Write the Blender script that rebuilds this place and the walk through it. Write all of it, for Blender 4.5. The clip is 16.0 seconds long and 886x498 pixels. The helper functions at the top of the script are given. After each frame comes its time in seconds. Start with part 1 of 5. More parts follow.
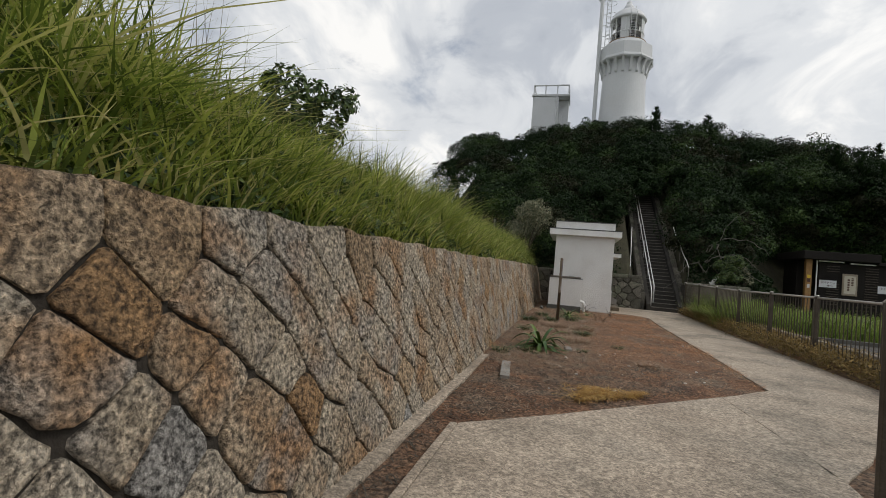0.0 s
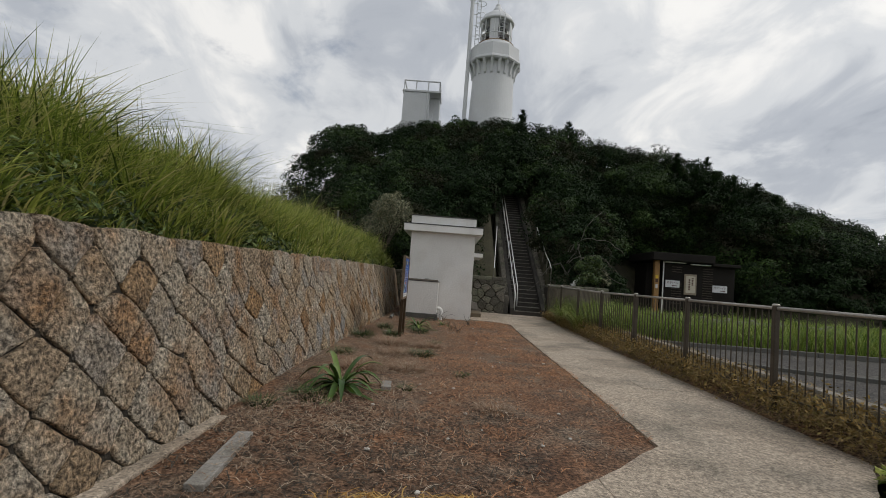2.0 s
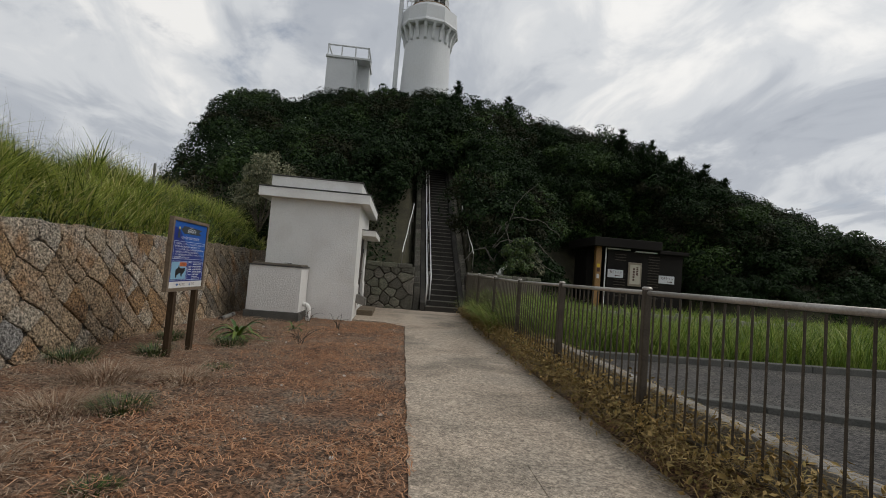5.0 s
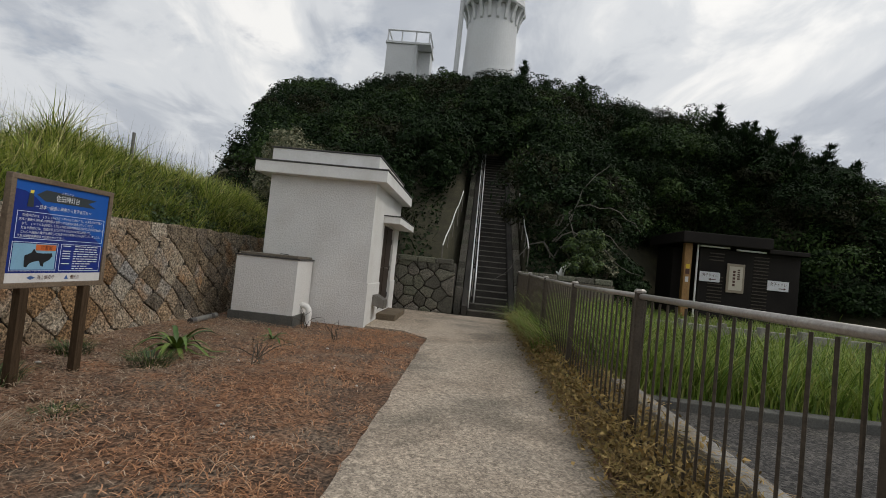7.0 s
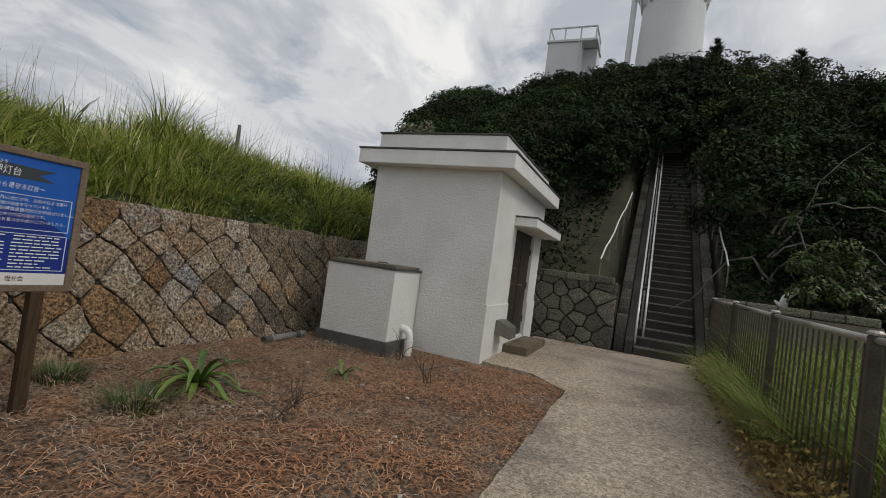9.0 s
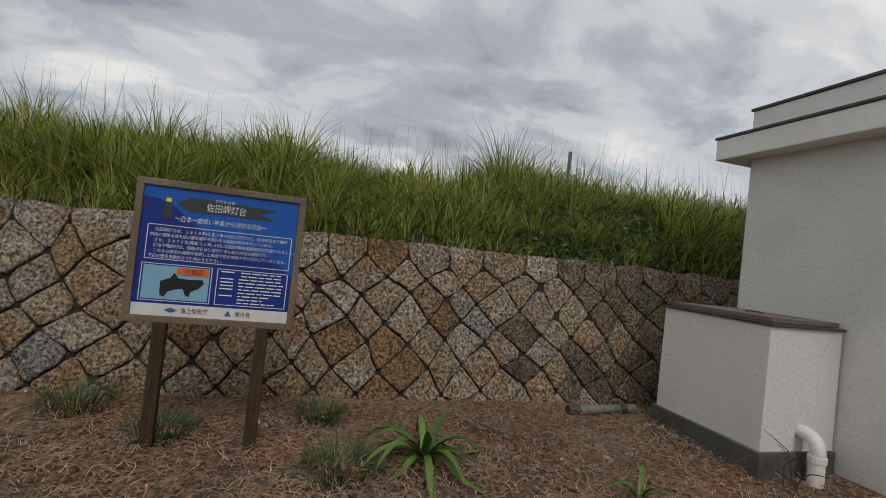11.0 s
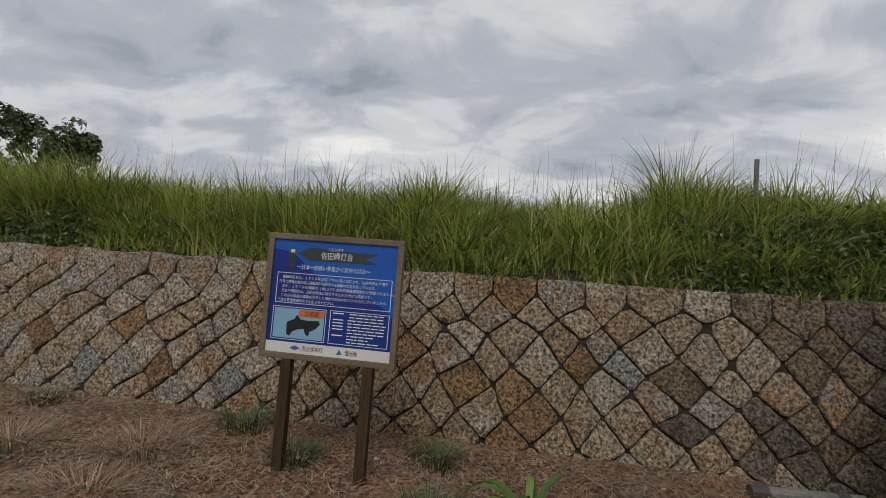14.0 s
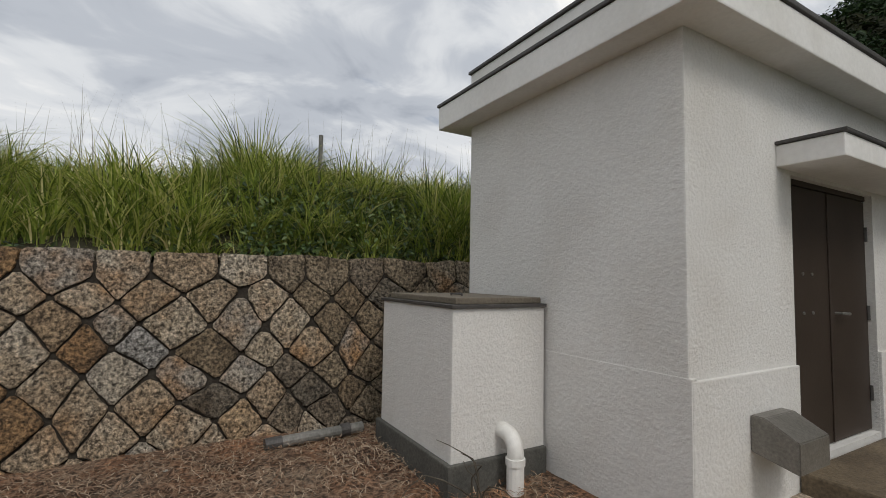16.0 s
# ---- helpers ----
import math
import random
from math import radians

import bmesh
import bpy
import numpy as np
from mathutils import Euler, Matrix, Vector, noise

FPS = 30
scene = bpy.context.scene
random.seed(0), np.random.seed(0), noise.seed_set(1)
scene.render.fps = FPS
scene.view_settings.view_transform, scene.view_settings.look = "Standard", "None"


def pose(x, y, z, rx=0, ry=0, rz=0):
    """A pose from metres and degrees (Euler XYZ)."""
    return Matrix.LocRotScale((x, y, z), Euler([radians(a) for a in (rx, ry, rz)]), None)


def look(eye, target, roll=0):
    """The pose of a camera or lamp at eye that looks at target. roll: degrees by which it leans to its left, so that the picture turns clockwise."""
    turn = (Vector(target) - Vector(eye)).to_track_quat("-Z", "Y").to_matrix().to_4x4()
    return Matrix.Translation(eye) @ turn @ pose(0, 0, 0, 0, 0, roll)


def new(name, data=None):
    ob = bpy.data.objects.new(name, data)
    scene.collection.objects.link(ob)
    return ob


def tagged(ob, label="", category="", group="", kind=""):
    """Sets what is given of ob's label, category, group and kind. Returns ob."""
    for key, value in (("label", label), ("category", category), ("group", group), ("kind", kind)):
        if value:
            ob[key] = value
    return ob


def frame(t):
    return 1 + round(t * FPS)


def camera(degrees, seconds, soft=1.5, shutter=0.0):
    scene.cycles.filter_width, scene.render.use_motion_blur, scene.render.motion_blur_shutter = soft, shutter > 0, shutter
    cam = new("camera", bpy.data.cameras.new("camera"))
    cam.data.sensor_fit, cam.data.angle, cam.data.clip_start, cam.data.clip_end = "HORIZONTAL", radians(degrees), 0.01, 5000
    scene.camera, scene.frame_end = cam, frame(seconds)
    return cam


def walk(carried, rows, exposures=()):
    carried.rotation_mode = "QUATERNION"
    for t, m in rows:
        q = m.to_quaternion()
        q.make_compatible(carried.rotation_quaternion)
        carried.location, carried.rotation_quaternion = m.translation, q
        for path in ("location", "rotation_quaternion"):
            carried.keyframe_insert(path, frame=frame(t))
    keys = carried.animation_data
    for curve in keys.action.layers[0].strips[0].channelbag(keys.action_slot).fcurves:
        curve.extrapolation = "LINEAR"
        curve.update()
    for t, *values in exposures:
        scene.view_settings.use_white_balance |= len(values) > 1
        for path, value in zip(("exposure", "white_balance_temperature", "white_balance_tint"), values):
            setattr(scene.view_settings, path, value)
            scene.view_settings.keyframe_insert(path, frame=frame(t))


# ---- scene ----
cam = camera(87.0, 16.0, soft=0.9)
METRES, EYE, TILT, LEAN, TURN = 17.08, 1.4, 0.0, 0.0, 15.5
ROWS = [
    (0.0, 0.0, 0.0, 0.0, -0.16, 1.86, -4.91),
    (0.5, 0.0205, 0.0416, -0.0001, -3.8, 2.27, -4.81),
    (1.0, 0.0415, 0.0844, 0.0011, -7.11, 2.71, -4.85),
    (1.5, 0.0639, 0.1218, 0.0011, -11.53, 3.29, -4.71),
    (2.0, 0.0879, 0.1613, 0.001, -14.8, 3.59, -4.47),
    (2.5, 0.1141, 0.1967, 0.0006, -18.32, 3.61, -4.56),
    (3.0, 0.1424, 0.2323, -0.0004, -19.64, 3.59, -4.57),
    (3.5, 0.1724, 0.2627, -0.0012, -20.71, 3.48, -4.62),
    (4.0, 0.2018, 0.2943, -0.0028, -21.11, 3.48, -4.54),
    (6.5, 0.3278, 0.4558, 0.0028, -16.66, 2.33, -5.3),
    (7.0, 0.3472, 0.4881, 0.0027, -12.1, 2.07, -5.89),
    (7.5, 0.361, 0.5244, 0.0038, -6.92, 1.89, -6.38),
    (8.0, 0.3728, 0.5584, 0.0042, -3.98, 1.94, -6.81),
    (10.5, 0.407, 0.7253, 0.0056, 43.42, 0.81, -7.27),
    (11.0, 0.4058, 0.7529, 0.0075, 58.33, 1.1, -6.29),
    (11.5, 0.4093, 0.7762, 0.0101, 69.21, 1.74, -5.65),
    (12.0, 0.4059, 0.7909, 0.011, 75.42, 2.24, -5.2),
    (12.5, 0.4099, 0.7958, 0.0125, 79.54, 2.85, -4.91),
    (13.0, 0.4111, 0.7957, 0.0129, 81.15, 3.01, -4.84),
    (13.5, 0.4114, 0.7965, 0.0127, 82.44, 3.21, -4.68),
    (14.0, 0.4108, 0.7973, 0.0126, 82.85, 3.24, -4.49),
    (14.5, 0.409, 0.8, 0.011, 81.31, 3.38, -3.86),
    (15.0, 0.4073, 0.81, 0.0089, 74.62, 3.41, -2.97),
    (15.5, 0.4136, 0.8345, 0.0077, 61.6, 3.3, -1.97),
    (16.0, 0.4248, 0.8678, 0.004, 44.18, 3.69, -0.99),
]
walk(cam, [(t, pose(0, 0, EYE, TILT, LEAN, TURN) @ pose(METRES * x, METRES * y, METRES * z, 90 + pitch, roll, yaw)) for t, x, y, z, yaw, pitch, roll in ROWS],
     [(0.0, 0.0), (2.0, -0.15), (4.0, -0.22), (6.5, -0.1), (8.0, -0.08), (10.5, -0.3), (13.5, -0.25), (15.0, -0.12), (16.0, 0.0)])

# ---- light ----
world = bpy.data.worlds.new("overcast_sky")
scene.world = world
world.use_nodes = True
SUN_EL, SUN_AZ = 50.0, 92.0      # degrees; azimuth clockwise from +y


def build_sky():
    nt = world.node_tree
    nt.nodes.clear()
    N, L = nt.nodes.new, nt.links.new
    out, bg = N("ShaderNodeOutputWorld"), N("ShaderNodeBackground")
    sky = N("ShaderNodeTexSky")
    sky.sky_type = "NISHITA"
    sky.sun_disc = False
    sky.sun_elevation, sky.sun_rotation = radians(SUN_EL), radians(SUN_AZ)
    sky.air_density, sky.dust_density, sky.ozone_density = 1.0, 1.5, 1.0
    tc, sep = N("ShaderNodeTexCoord"), N("ShaderNodeSeparateXYZ")
    L(tc.outputs["Generated"], sep.inputs[0])

    def math_node(op, a, b=None):
        n = N("ShaderNodeMath")
        n.operation = op
        for i, v in enumerate((a, b)):
            if v is None:
                continue
            if isinstance(v, (int, float)):
                n.inputs[i].default_value = v
            else:
                L(v, n.inputs[i])
        return n.outputs[0]
    # cloud deck seen in perspective: direction divided by its rise
    den = math_node("ADD", math_node("MAXIMUM", sep.outputs[2], 0.0), 0.30)
    comb = N("ShaderNodeCombineXYZ")
    L(math_node("DIVIDE", sep.outputs[0], den), comb.inputs[0])
    L(math_node("DIVIDE", sep.outputs[1], den), comb.inputs[1])
    mp = N("ShaderNodeMapping")
    mp.inputs["Rotation"].default_value = (0, 0, radians(-24))
    mp.inputs["Scale"].default_value = (1.55, 1.05, 1.0)
    L(comb.outputs[0], mp.inputs[0])

    def noise_tex(scale, detail, rough, dist, off):
        n = N("ShaderNodeTexNoise")
        n.noise_dimensions = "4D"
        n.inputs["W"].default_value = off
        n.inputs["Scale"].default_value, n.inputs["Detail"].default_value = scale, detail
        n.inputs["Roughness"].default_value, n.inputs["Distortion"].default_value = rough, dist
        L(mp.outputs[0], n.inputs["Vector"])
        return n.outputs["Fac"]

    def ramp(fac, stops):
        r = N("ShaderNodeValToRGB")
        r.color_ramp.interpolation = "EASE"
        while len(r.color_ramp.elements) < len(stops):
            r.color_ramp.elements.new(0.5)
        for e, (p, c) in zip(r.color_ramp.elements, stops):
            e.position, e.color = p, (*c, 1)
        L(fac, r.inputs[0])
        return r.outputs[0]
    big = noise_tex(0.9, 4, 0.5, 0.5, 1.3)
    fine = noise_tex(2.6, 8, 0.56, 0.7, 7.1)
    tone = math_node("ADD", math_node("MULTIPLY", big, 0.6), math_node("MULTIPLY", fine, 0.4))
    cloud = ramp(tone, [(0.37, CLOUD_DARK), (0.455, CLOUD_MID), (0.53, CLOUD_LIGHT), (0.62, CLOUD_WHITE)])
    cover = ramp(noise_tex(1.5, 7, 0.6, 0.5, 5.2), [(0.27, (0.3, 0.3, 0.3)), (0.42, (1, 1, 1))])
    scale = N("ShaderNodeVectorMath")
    scale.operation = "SCALE"
    L(sky.outputs[0], scale.inputs[0])
    scale.inputs["Scale"].default_value = 0.9
    mix = N("ShaderNodeMix")
    mix.data_type = "RGBA"
    L(cover, mix.inputs[0])
    L(scale.outputs[0], mix.inputs[6])
    # the veil of cloud glows round the hidden sun
    dot = N("ShaderNodeVectorMath")
    dot.operation = "DOT_PRODUCT"
    L(tc.outputs["Generated"], dot.inputs[0])
    dot.inputs[1].default_value = (math.sin(radians(SUN_AZ)) * math.cos(radians(SUN_EL)), math.cos(radians(SUN_AZ)) * math.cos(radians(SUN_EL)), math.sin(radians(SUN_EL)))
    glow = math_node("ADD", math_node("MULTIPLY", math_node("POWER", math_node("MAXIMUM", dot.outputs["Value"], 0.0), 2.0), 0.18), 1.06)
    lit = N("ShaderNodeVectorMath")
    lit.operation = "SCALE"
    L(cloud, lit.inputs[0])
    L(glow, lit.inputs["Scale"])
    L(lit.outputs[0], mix.inputs[7])
    L(mix.outputs[2], bg.inputs[0])
    bg.inputs[1].default_value = 0.1
    L(bg.outputs[0], out.inputs[0])


CLOUD_DARK, CLOUD_MID, CLOUD_LIGHT, CLOUD_WHITE = (3.1, 3.4, 3.95), (4.7, 5.0, 5.5), (6.7, 6.9, 7.15), (9.2, 9.1, 8.9)
build_sky()
sun_data = bpy.data.lights.new("sun", "SUN")
sun_data.energy, sun_data.angle, sun_data.color = 1.25, radians(18), (1.0, 0.95, 0.88)
sun = new("sun", sun_data)
_a, _e = radians(SUN_AZ), radians(SUN_EL)
sun.matrix_world = look((math.sin(_a) * math.cos(_e) * 50, math.cos(_a) * math.cos(_e) * 50, math.sin(_e) * 50), (0, 0, 0))


# ---- materials ----
def mat(name, stops, scale=3.0, fine=40.0, rough=0.8, bump=0.3, metal=0.0, vary="", depth=0.02, contrast=0.35, stretch=(1, 1, 1), spread=(0.3, 0.7), spec=0.4, stain=None, grain=0.2, thin=0.0, own=0.72, relief=0.0, fleck=None):
    """Noise of two scales over a colour ramp. vary: 'object' or 'island' lets each piece take its own place on the ramp. stain: colour, scale, amount."""
    m = bpy.data.materials.new(name)
    m.use_nodes = True
    nt = m.node_tree
    N, L = nt.nodes.new, nt.links.new
    b = nt.nodes["Principled BSDF"]
    b.inputs["Roughness"].default_value, b.inputs["Metallic"].default_value = rough, metal
    b.inputs["Specular IOR Level"].default_value = spec
    tc, mp = N("ShaderNodeTexCoord"), N("ShaderNodeMapping")
    mp.inputs["Scale"].default_value = stretch
    L(tc.outputs["Object"], mp.inputs[0])
    n1, n2 = N("ShaderNodeTexNoise"), N("ShaderNodeTexNoise")
    n1.inputs["Scale"].default_value, n1.inputs["Detail"].default_value = scale, 5
    n2.inputs["Scale"].default_value, n2.inputs["Detail"].default_value, n2.inputs["Roughness"].default_value = fine, 6, 0.65
    for n in (n1, n2):
        L(mp.outputs[0], n.inputs["Vector"])
    r = N("ShaderNodeValToRGB")
    while len(r.color_ramp.elements) < len(stops):
        r.color_ramp.elements.new(0.5)
    for i, (e, c) in enumerate(zip(r.color_ramp.elements, stops)):
        e.position, e.color = spread[0] + (spread[1] - spread[0]) * i / max(1, len(stops) - 1), (*c, 1)
    fac = n1.outputs["Fac"]
    if vary:
        pick = N("ShaderNodeObjectInfo").outputs["Random"] if vary == "object" else N("ShaderNodeNewGeometry").outputs["Random Per Island"]
        mx = N("ShaderNodeMix")
        mx.inputs[0].default_value = own
        L(fac, mx.inputs[2])
        L(pick, mx.inputs[3])
        fac = mx.outputs[0]
    L(fac, r.inputs[0])
    col = r.outputs[0]
    if stain:
        n3, r3, mx = N("ShaderNodeTexNoise"), N("ShaderNodeValToRGB"), N("ShaderNodeMix")
        n3.inputs["Scale"].default_value, n3.inputs["Detail"].default_value = stain[1], 6
        L(tc.outputs["Object"], n3.inputs["Vector"])
        r3.color_ramp.elements[0].position, r3.color_ramp.elements[1].position = 0.5, 0.68
        r3.color_ramp.elements[1].color = (stain[2],) * 3 + (1,)
        L(n3.outputs["Fac"], r3.inputs[0])
        mx.data_type = "RGBA"
        L(r3.outputs[0], mx.inputs[0])
        L(col, mx.inputs[6])
        mx.inputs[7].default_value = (*stain[0], 1)
        col = mx.outputs[2]
    hv, mr = N("ShaderNodeMix"), N("ShaderNodeMapRange")
    mr.inputs[1].default_value, mr.inputs[2].default_value = 0.5 - grain, 0.5 + grain
    mr.inputs[3].default_value, mr.inputs[4].default_value = 1 - contrast, 1 + contrast
    L(n2.outputs["Fac"], mr.inputs[0])
    hv.data_type, hv.blend_type = "RGBA", "MULTIPLY"
    hv.inputs[0].default_value = 1
    L(col, hv.inputs[6])
    L(mr.outputs[0], hv.inputs[7])
    tint = hv.outputs[2]
    if fleck:      # crystals or pebbles set in the surface: size in pieces a metre, contrast
        vo, ms_, fm = N("ShaderNodeTexVoronoi"), N("ShaderNodeMapRange"), N("ShaderNodeMix")
        vo.inputs["Scale"].default_value = fleck[0]
        wob, add = N("ShaderNodeTexNoise"), N("ShaderNodeVectorMath")
        wob.inputs["Scale"].default_value = fleck[0] * 1.3
        add.operation = "MULTIPLY_ADD"
        L(wob.outputs["Color"], add.inputs[0])
        add.inputs[1].default_value = (0.9 / fleck[0],) * 3
        L(tc.outputs["Object"], add.inputs[2])
        L(add.outputs[0], vo.inputs["Vector"])
        sx = N("ShaderNodeSeparateColor")
        L(vo.outputs["Color"], sx.inputs[0])
        ms_.inputs[3].default_value, ms_.inputs[4].default_value = 1 - fleck[1], 1 + fleck[1]
        L(sx.outputs[0], ms_.inputs[0])
        fm.data_type, fm.blend_type = "RGBA", "MULTIPLY"
        fm.inputs[0].default_value = 1
        L(tint, fm.inputs[6])
        L(ms_.outputs[0], fm.inputs[7])
        tint = fm.outputs[2]
    L(tint, b.inputs["Base Color"])
    if bump:
        bp = N("ShaderNodeBump")
        bp.inputs["Strength"].default_value, bp.inputs["Distance"].default_value = bump, depth
        L(n2.outputs["Fac"], bp.inputs["Height"])
        if relief:      # broad chisel marks under the grain
            n4, b4 = N("ShaderNodeTexNoise"), N("ShaderNodeBump")
            n4.inputs["Scale"].default_value, n4.inputs["Detail"].default_value, n4.inputs["Roughness"].default_value = fine / 4.5, 4, 0.6
            L(tc.outputs["Object"], n4.inputs["Vector"])
            b4.inputs["Strength"].default_value, b4.inputs["Distance"].default_value = 1.0, relief
            L(n4.outputs["Fac"], b4.inputs["Height"])
            L(b4.outputs[0], bp.inputs["Normal"])
        L(bp.outputs[0], b.inputs["Normal"])
    if thin:      # light passing through leaves
        tr, ms = N("ShaderNodeBsdfTranslucent"), N("ShaderNodeMixShader")
        L(hv.outputs[2], tr.inputs[0])
        ms.inputs[0].default_value = thin
        L(b.outputs[0], ms.inputs[1])
        L(tr.outputs[0], ms.inputs[2])
        L(ms.outputs[0], nt.nodes["Material Output"].inputs[0])
    return m


STONE = [(0.273, 0.254, 0.229), (0.372, 0.322, 0.254), (0.409, 0.347, 0.260), (0.310, 0.229, 0.149), (0.384, 0.298, 0.205), (0.434, 0.378, 0.298), (0.360, 0.291, 0.205), (0.310, 0.273, 0.229), (0.341, 0.198, 0.093)]
ROUGH_STONE = dict(rough=0.9, bump=1.0, depth=0.05, contrast=0.74, grain=0.12, relief=0.11, fleck=(70, 0.30))
granite = mat("granite", STONE, 5.0, 34, vary="object", own=0.72, spread=(0.08, 0.92), stain=((0.30, 0.155, 0.06), 2.2, 0.8), **ROUGH_STONE)
granite_far = mat("granite_joined", STONE, 5.0, 34, vary="island", own=0.72, spread=(0.08, 0.92), stain=((0.30, 0.155, 0.06), 2.2, 0.8), **ROUGH_STONE)
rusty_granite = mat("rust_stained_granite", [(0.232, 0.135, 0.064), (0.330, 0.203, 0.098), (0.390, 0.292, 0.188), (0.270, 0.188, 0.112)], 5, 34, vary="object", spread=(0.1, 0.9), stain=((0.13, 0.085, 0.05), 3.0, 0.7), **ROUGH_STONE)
# Granite by the shed: damp staining plus the corner's shade, both in the colour.
damp_shaded_granite = mat("damp_shaded_granite", [(0.124, 0.109, 0.085), (0.186, 0.147, 0.105), (0.247, 0.194, 0.128), (0.147, 0.101, 0.057)], 5, 34, vary="object", spread=(0.1, 0.9), stain=((0.07, 0.05, 0.03), 3.0, 0.7), **ROUGH_STONE)
blue_granite = mat("blue_grey_granite", [(0.25, 0.235, 0.213), (0.33, 0.313, 0.285)], 5, 34, vary="object", spread=(0.1, 0.9), **ROUGH_STONE)
old_stone = mat("mossy_stone", [(0.10, 0.095, 0.075), (0.20, 0.18, 0.15), (0.15, 0.15, 0.11)], 1.6, 30, 0.9, 0.9, vary="object", depth=0.03, contrast=0.6, grain=0.13)
mortar = mat("dark_joint", [(0.025, 0.020, 0.015), (0.045, 0.038, 0.029)], 4, 40, 0.95, 0.8)
concrete = mat("worn_concrete", [(0.25, 0.20, 0.15), (0.37, 0.305, 0.235), (0.31, 0.265, 0.21)], 0.7, 22, 0.85, 1.0, depth=0.008, contrast=0.32, grain=0.14, stain=((0.15, 0.13, 0.10), 0.9, 0.75), fleck=(75, 0.4))
concrete_grey = mat("grey_concrete", [(0.20, 0.19, 0.17), (0.30, 0.285, 0.26)], 2, 60, 0.85, 0.5, depth=0.006, contrast=0.4, stain=((0.16, 0.14, 0.11), 3, 0.6))
asphalt = mat("asphalt", [(0.032, 0.029, 0.026), (0.062, 0.056, 0.050)], 0.8, 40, 0.85, 0.8, depth=0.01, contrast=0.5, grain=0.1, stain=((0.10, 0.09, 0.072), 1.1, 0.5), fleck=(42, 0.85))
soil = mat("dry_soil", [(0.085, 0.047, 0.029), (0.189, 0.099, 0.054), (0.130, 0.085, 0.056), (0.248, 0.124, 0.064)], 1.1, 30, 0.95, 1.0, depth=0.04, contrast=0.65, grain=0.12, stain=((0.24, 0.20, 0.15), 1.7, 0.5), fleck=(45, 0.4))
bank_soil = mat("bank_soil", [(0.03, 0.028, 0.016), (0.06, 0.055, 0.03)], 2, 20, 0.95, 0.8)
turf = mat("turf", [(0.05, 0.075, 0.02), (0.10, 0.12, 0.04), (0.12, 0.11, 0.06)], 0.6, 25, 0.95, 0.8)
plaster = mat("white_stucco", [(0.677, 0.663, 0.634), (0.743, 0.733, 0.705)], 1.2, 34, 0.75, 0.9, depth=0.016, contrast=0.05, stain=((0.52, 0.48, 0.42), 1.4, 0.25))
smooth_white = mat("painted_white_slab", [(0.72, 0.71, 0.68), (0.79, 0.78, 0.76)], 2.0, 25, 0.6, 0.12, contrast=0.05, stain=((0.5, 0.46, 0.4), 2.5, 0.2))
tower_white = mat("lighthouse_white", [(0.60, 0.61, 0.62), (0.68, 0.69, 0.70)], 0.5, 8, 0.6, 0.1, contrast=0.05, stain=((0.45, 0.43, 0.4), 0.5, 0.2))
dark_trim = mat("dark_flashing", [(0.045, 0.042, 0.04), (0.075, 0.07, 0.065)], 5, 60, 0.5, 0.15)
step_stain = mat("stained_brown_concrete", [(0.10, 0.075, 0.05), (0.18, 0.14, 0.09)], 3, 40, 0.6, 0.3, contrast=0.4)
plinth_grey = mat("dark_cement", [(0.07, 0.07, 0.063), (0.11, 0.107, 0.095)], 3, 50, 0.85, 0.4, contrast=0.3)
lid_brown = mat("brown_lid", [(0.12, 0.10, 0.075), (0.17, 0.145, 0.11)], 3, 50, 0.55, 0.2)
door_brown = mat("brown_steel_door", [(0.032, 0.022, 0.016), (0.045, 0.032, 0.024)], 2, 40, 0.5, 0.06, contrast=0.12)
steel = mat("stainless", [(0.42, 0.41, 0.39), (0.52, 0.51, 0.49)], 4, 80, 0.32, 0.05, metal=0.9, contrast=0.1)
rail_steel = mat("bright_handrail", [(0.72, 0.72, 0.7), (0.8, 0.8, 0.78)], 4, 80, 0.35, 0.05, metal=0.15, contrast=0.1)
fence_metal = mat("bronze_fence_metal", [(0.05, 0.04, 0.03), (0.085, 0.07, 0.053)], 6, 60, 0.5, 0.1, metal=0.25, contrast=0.25, spec=0.25)
# Top rail and caps: paler than the bars, highlights from above put into the colour.
rail_metal = mat("skylit_top_rail", [(0.306, 0.281, 0.251), (0.408, 0.383, 0.348)], 6, 60, 0.4, 0.1, metal=0.4, contrast=0.2)
hood_steel = mat("dull_sheet_metal", [(0.17, 0.16, 0.14), (0.24, 0.225, 0.2)], 4, 60, 0.4, 0.08, metal=0.5, contrast=0.25)
pvc = mat("white_pvc", [(0.70, 0.69, 0.65), (0.77, 0.76, 0.73)], 3, 30, 0.4, 0.03, contrast=0.08)
pvc_old = mat("grey_pvc", [(0.10, 0.10, 0.09), (0.22, 0.21, 0.19)], 5, 40, 0.6, 0.1, contrast=0.3)
sign_wood = mat("brown_timber", [(0.035, 0.022, 0.013), (0.065, 0.043, 0.025)], 3, 50, 0.7, 0.3, stretch=(1, 1, 0.15), contrast=0.35, spec=0.12)
frame_wood = mat("weathered_frame", [(0.12, 0.085, 0.055), (0.19, 0.145, 0.10)], 3, 50, 0.7, 0.3, contrast=0.3)
plain = {}


def flat(name, c, rough=0.5):
    """Printed or painted colour with a slight unevenness."""
    if name not in plain:
        plain[name] = mat(name, [tuple(v * 0.94 for v in c), tuple(min(1, v * 1.05) for v in c)], 6, 60, rough, 0.03, contrast=0.05)
    return plain[name]


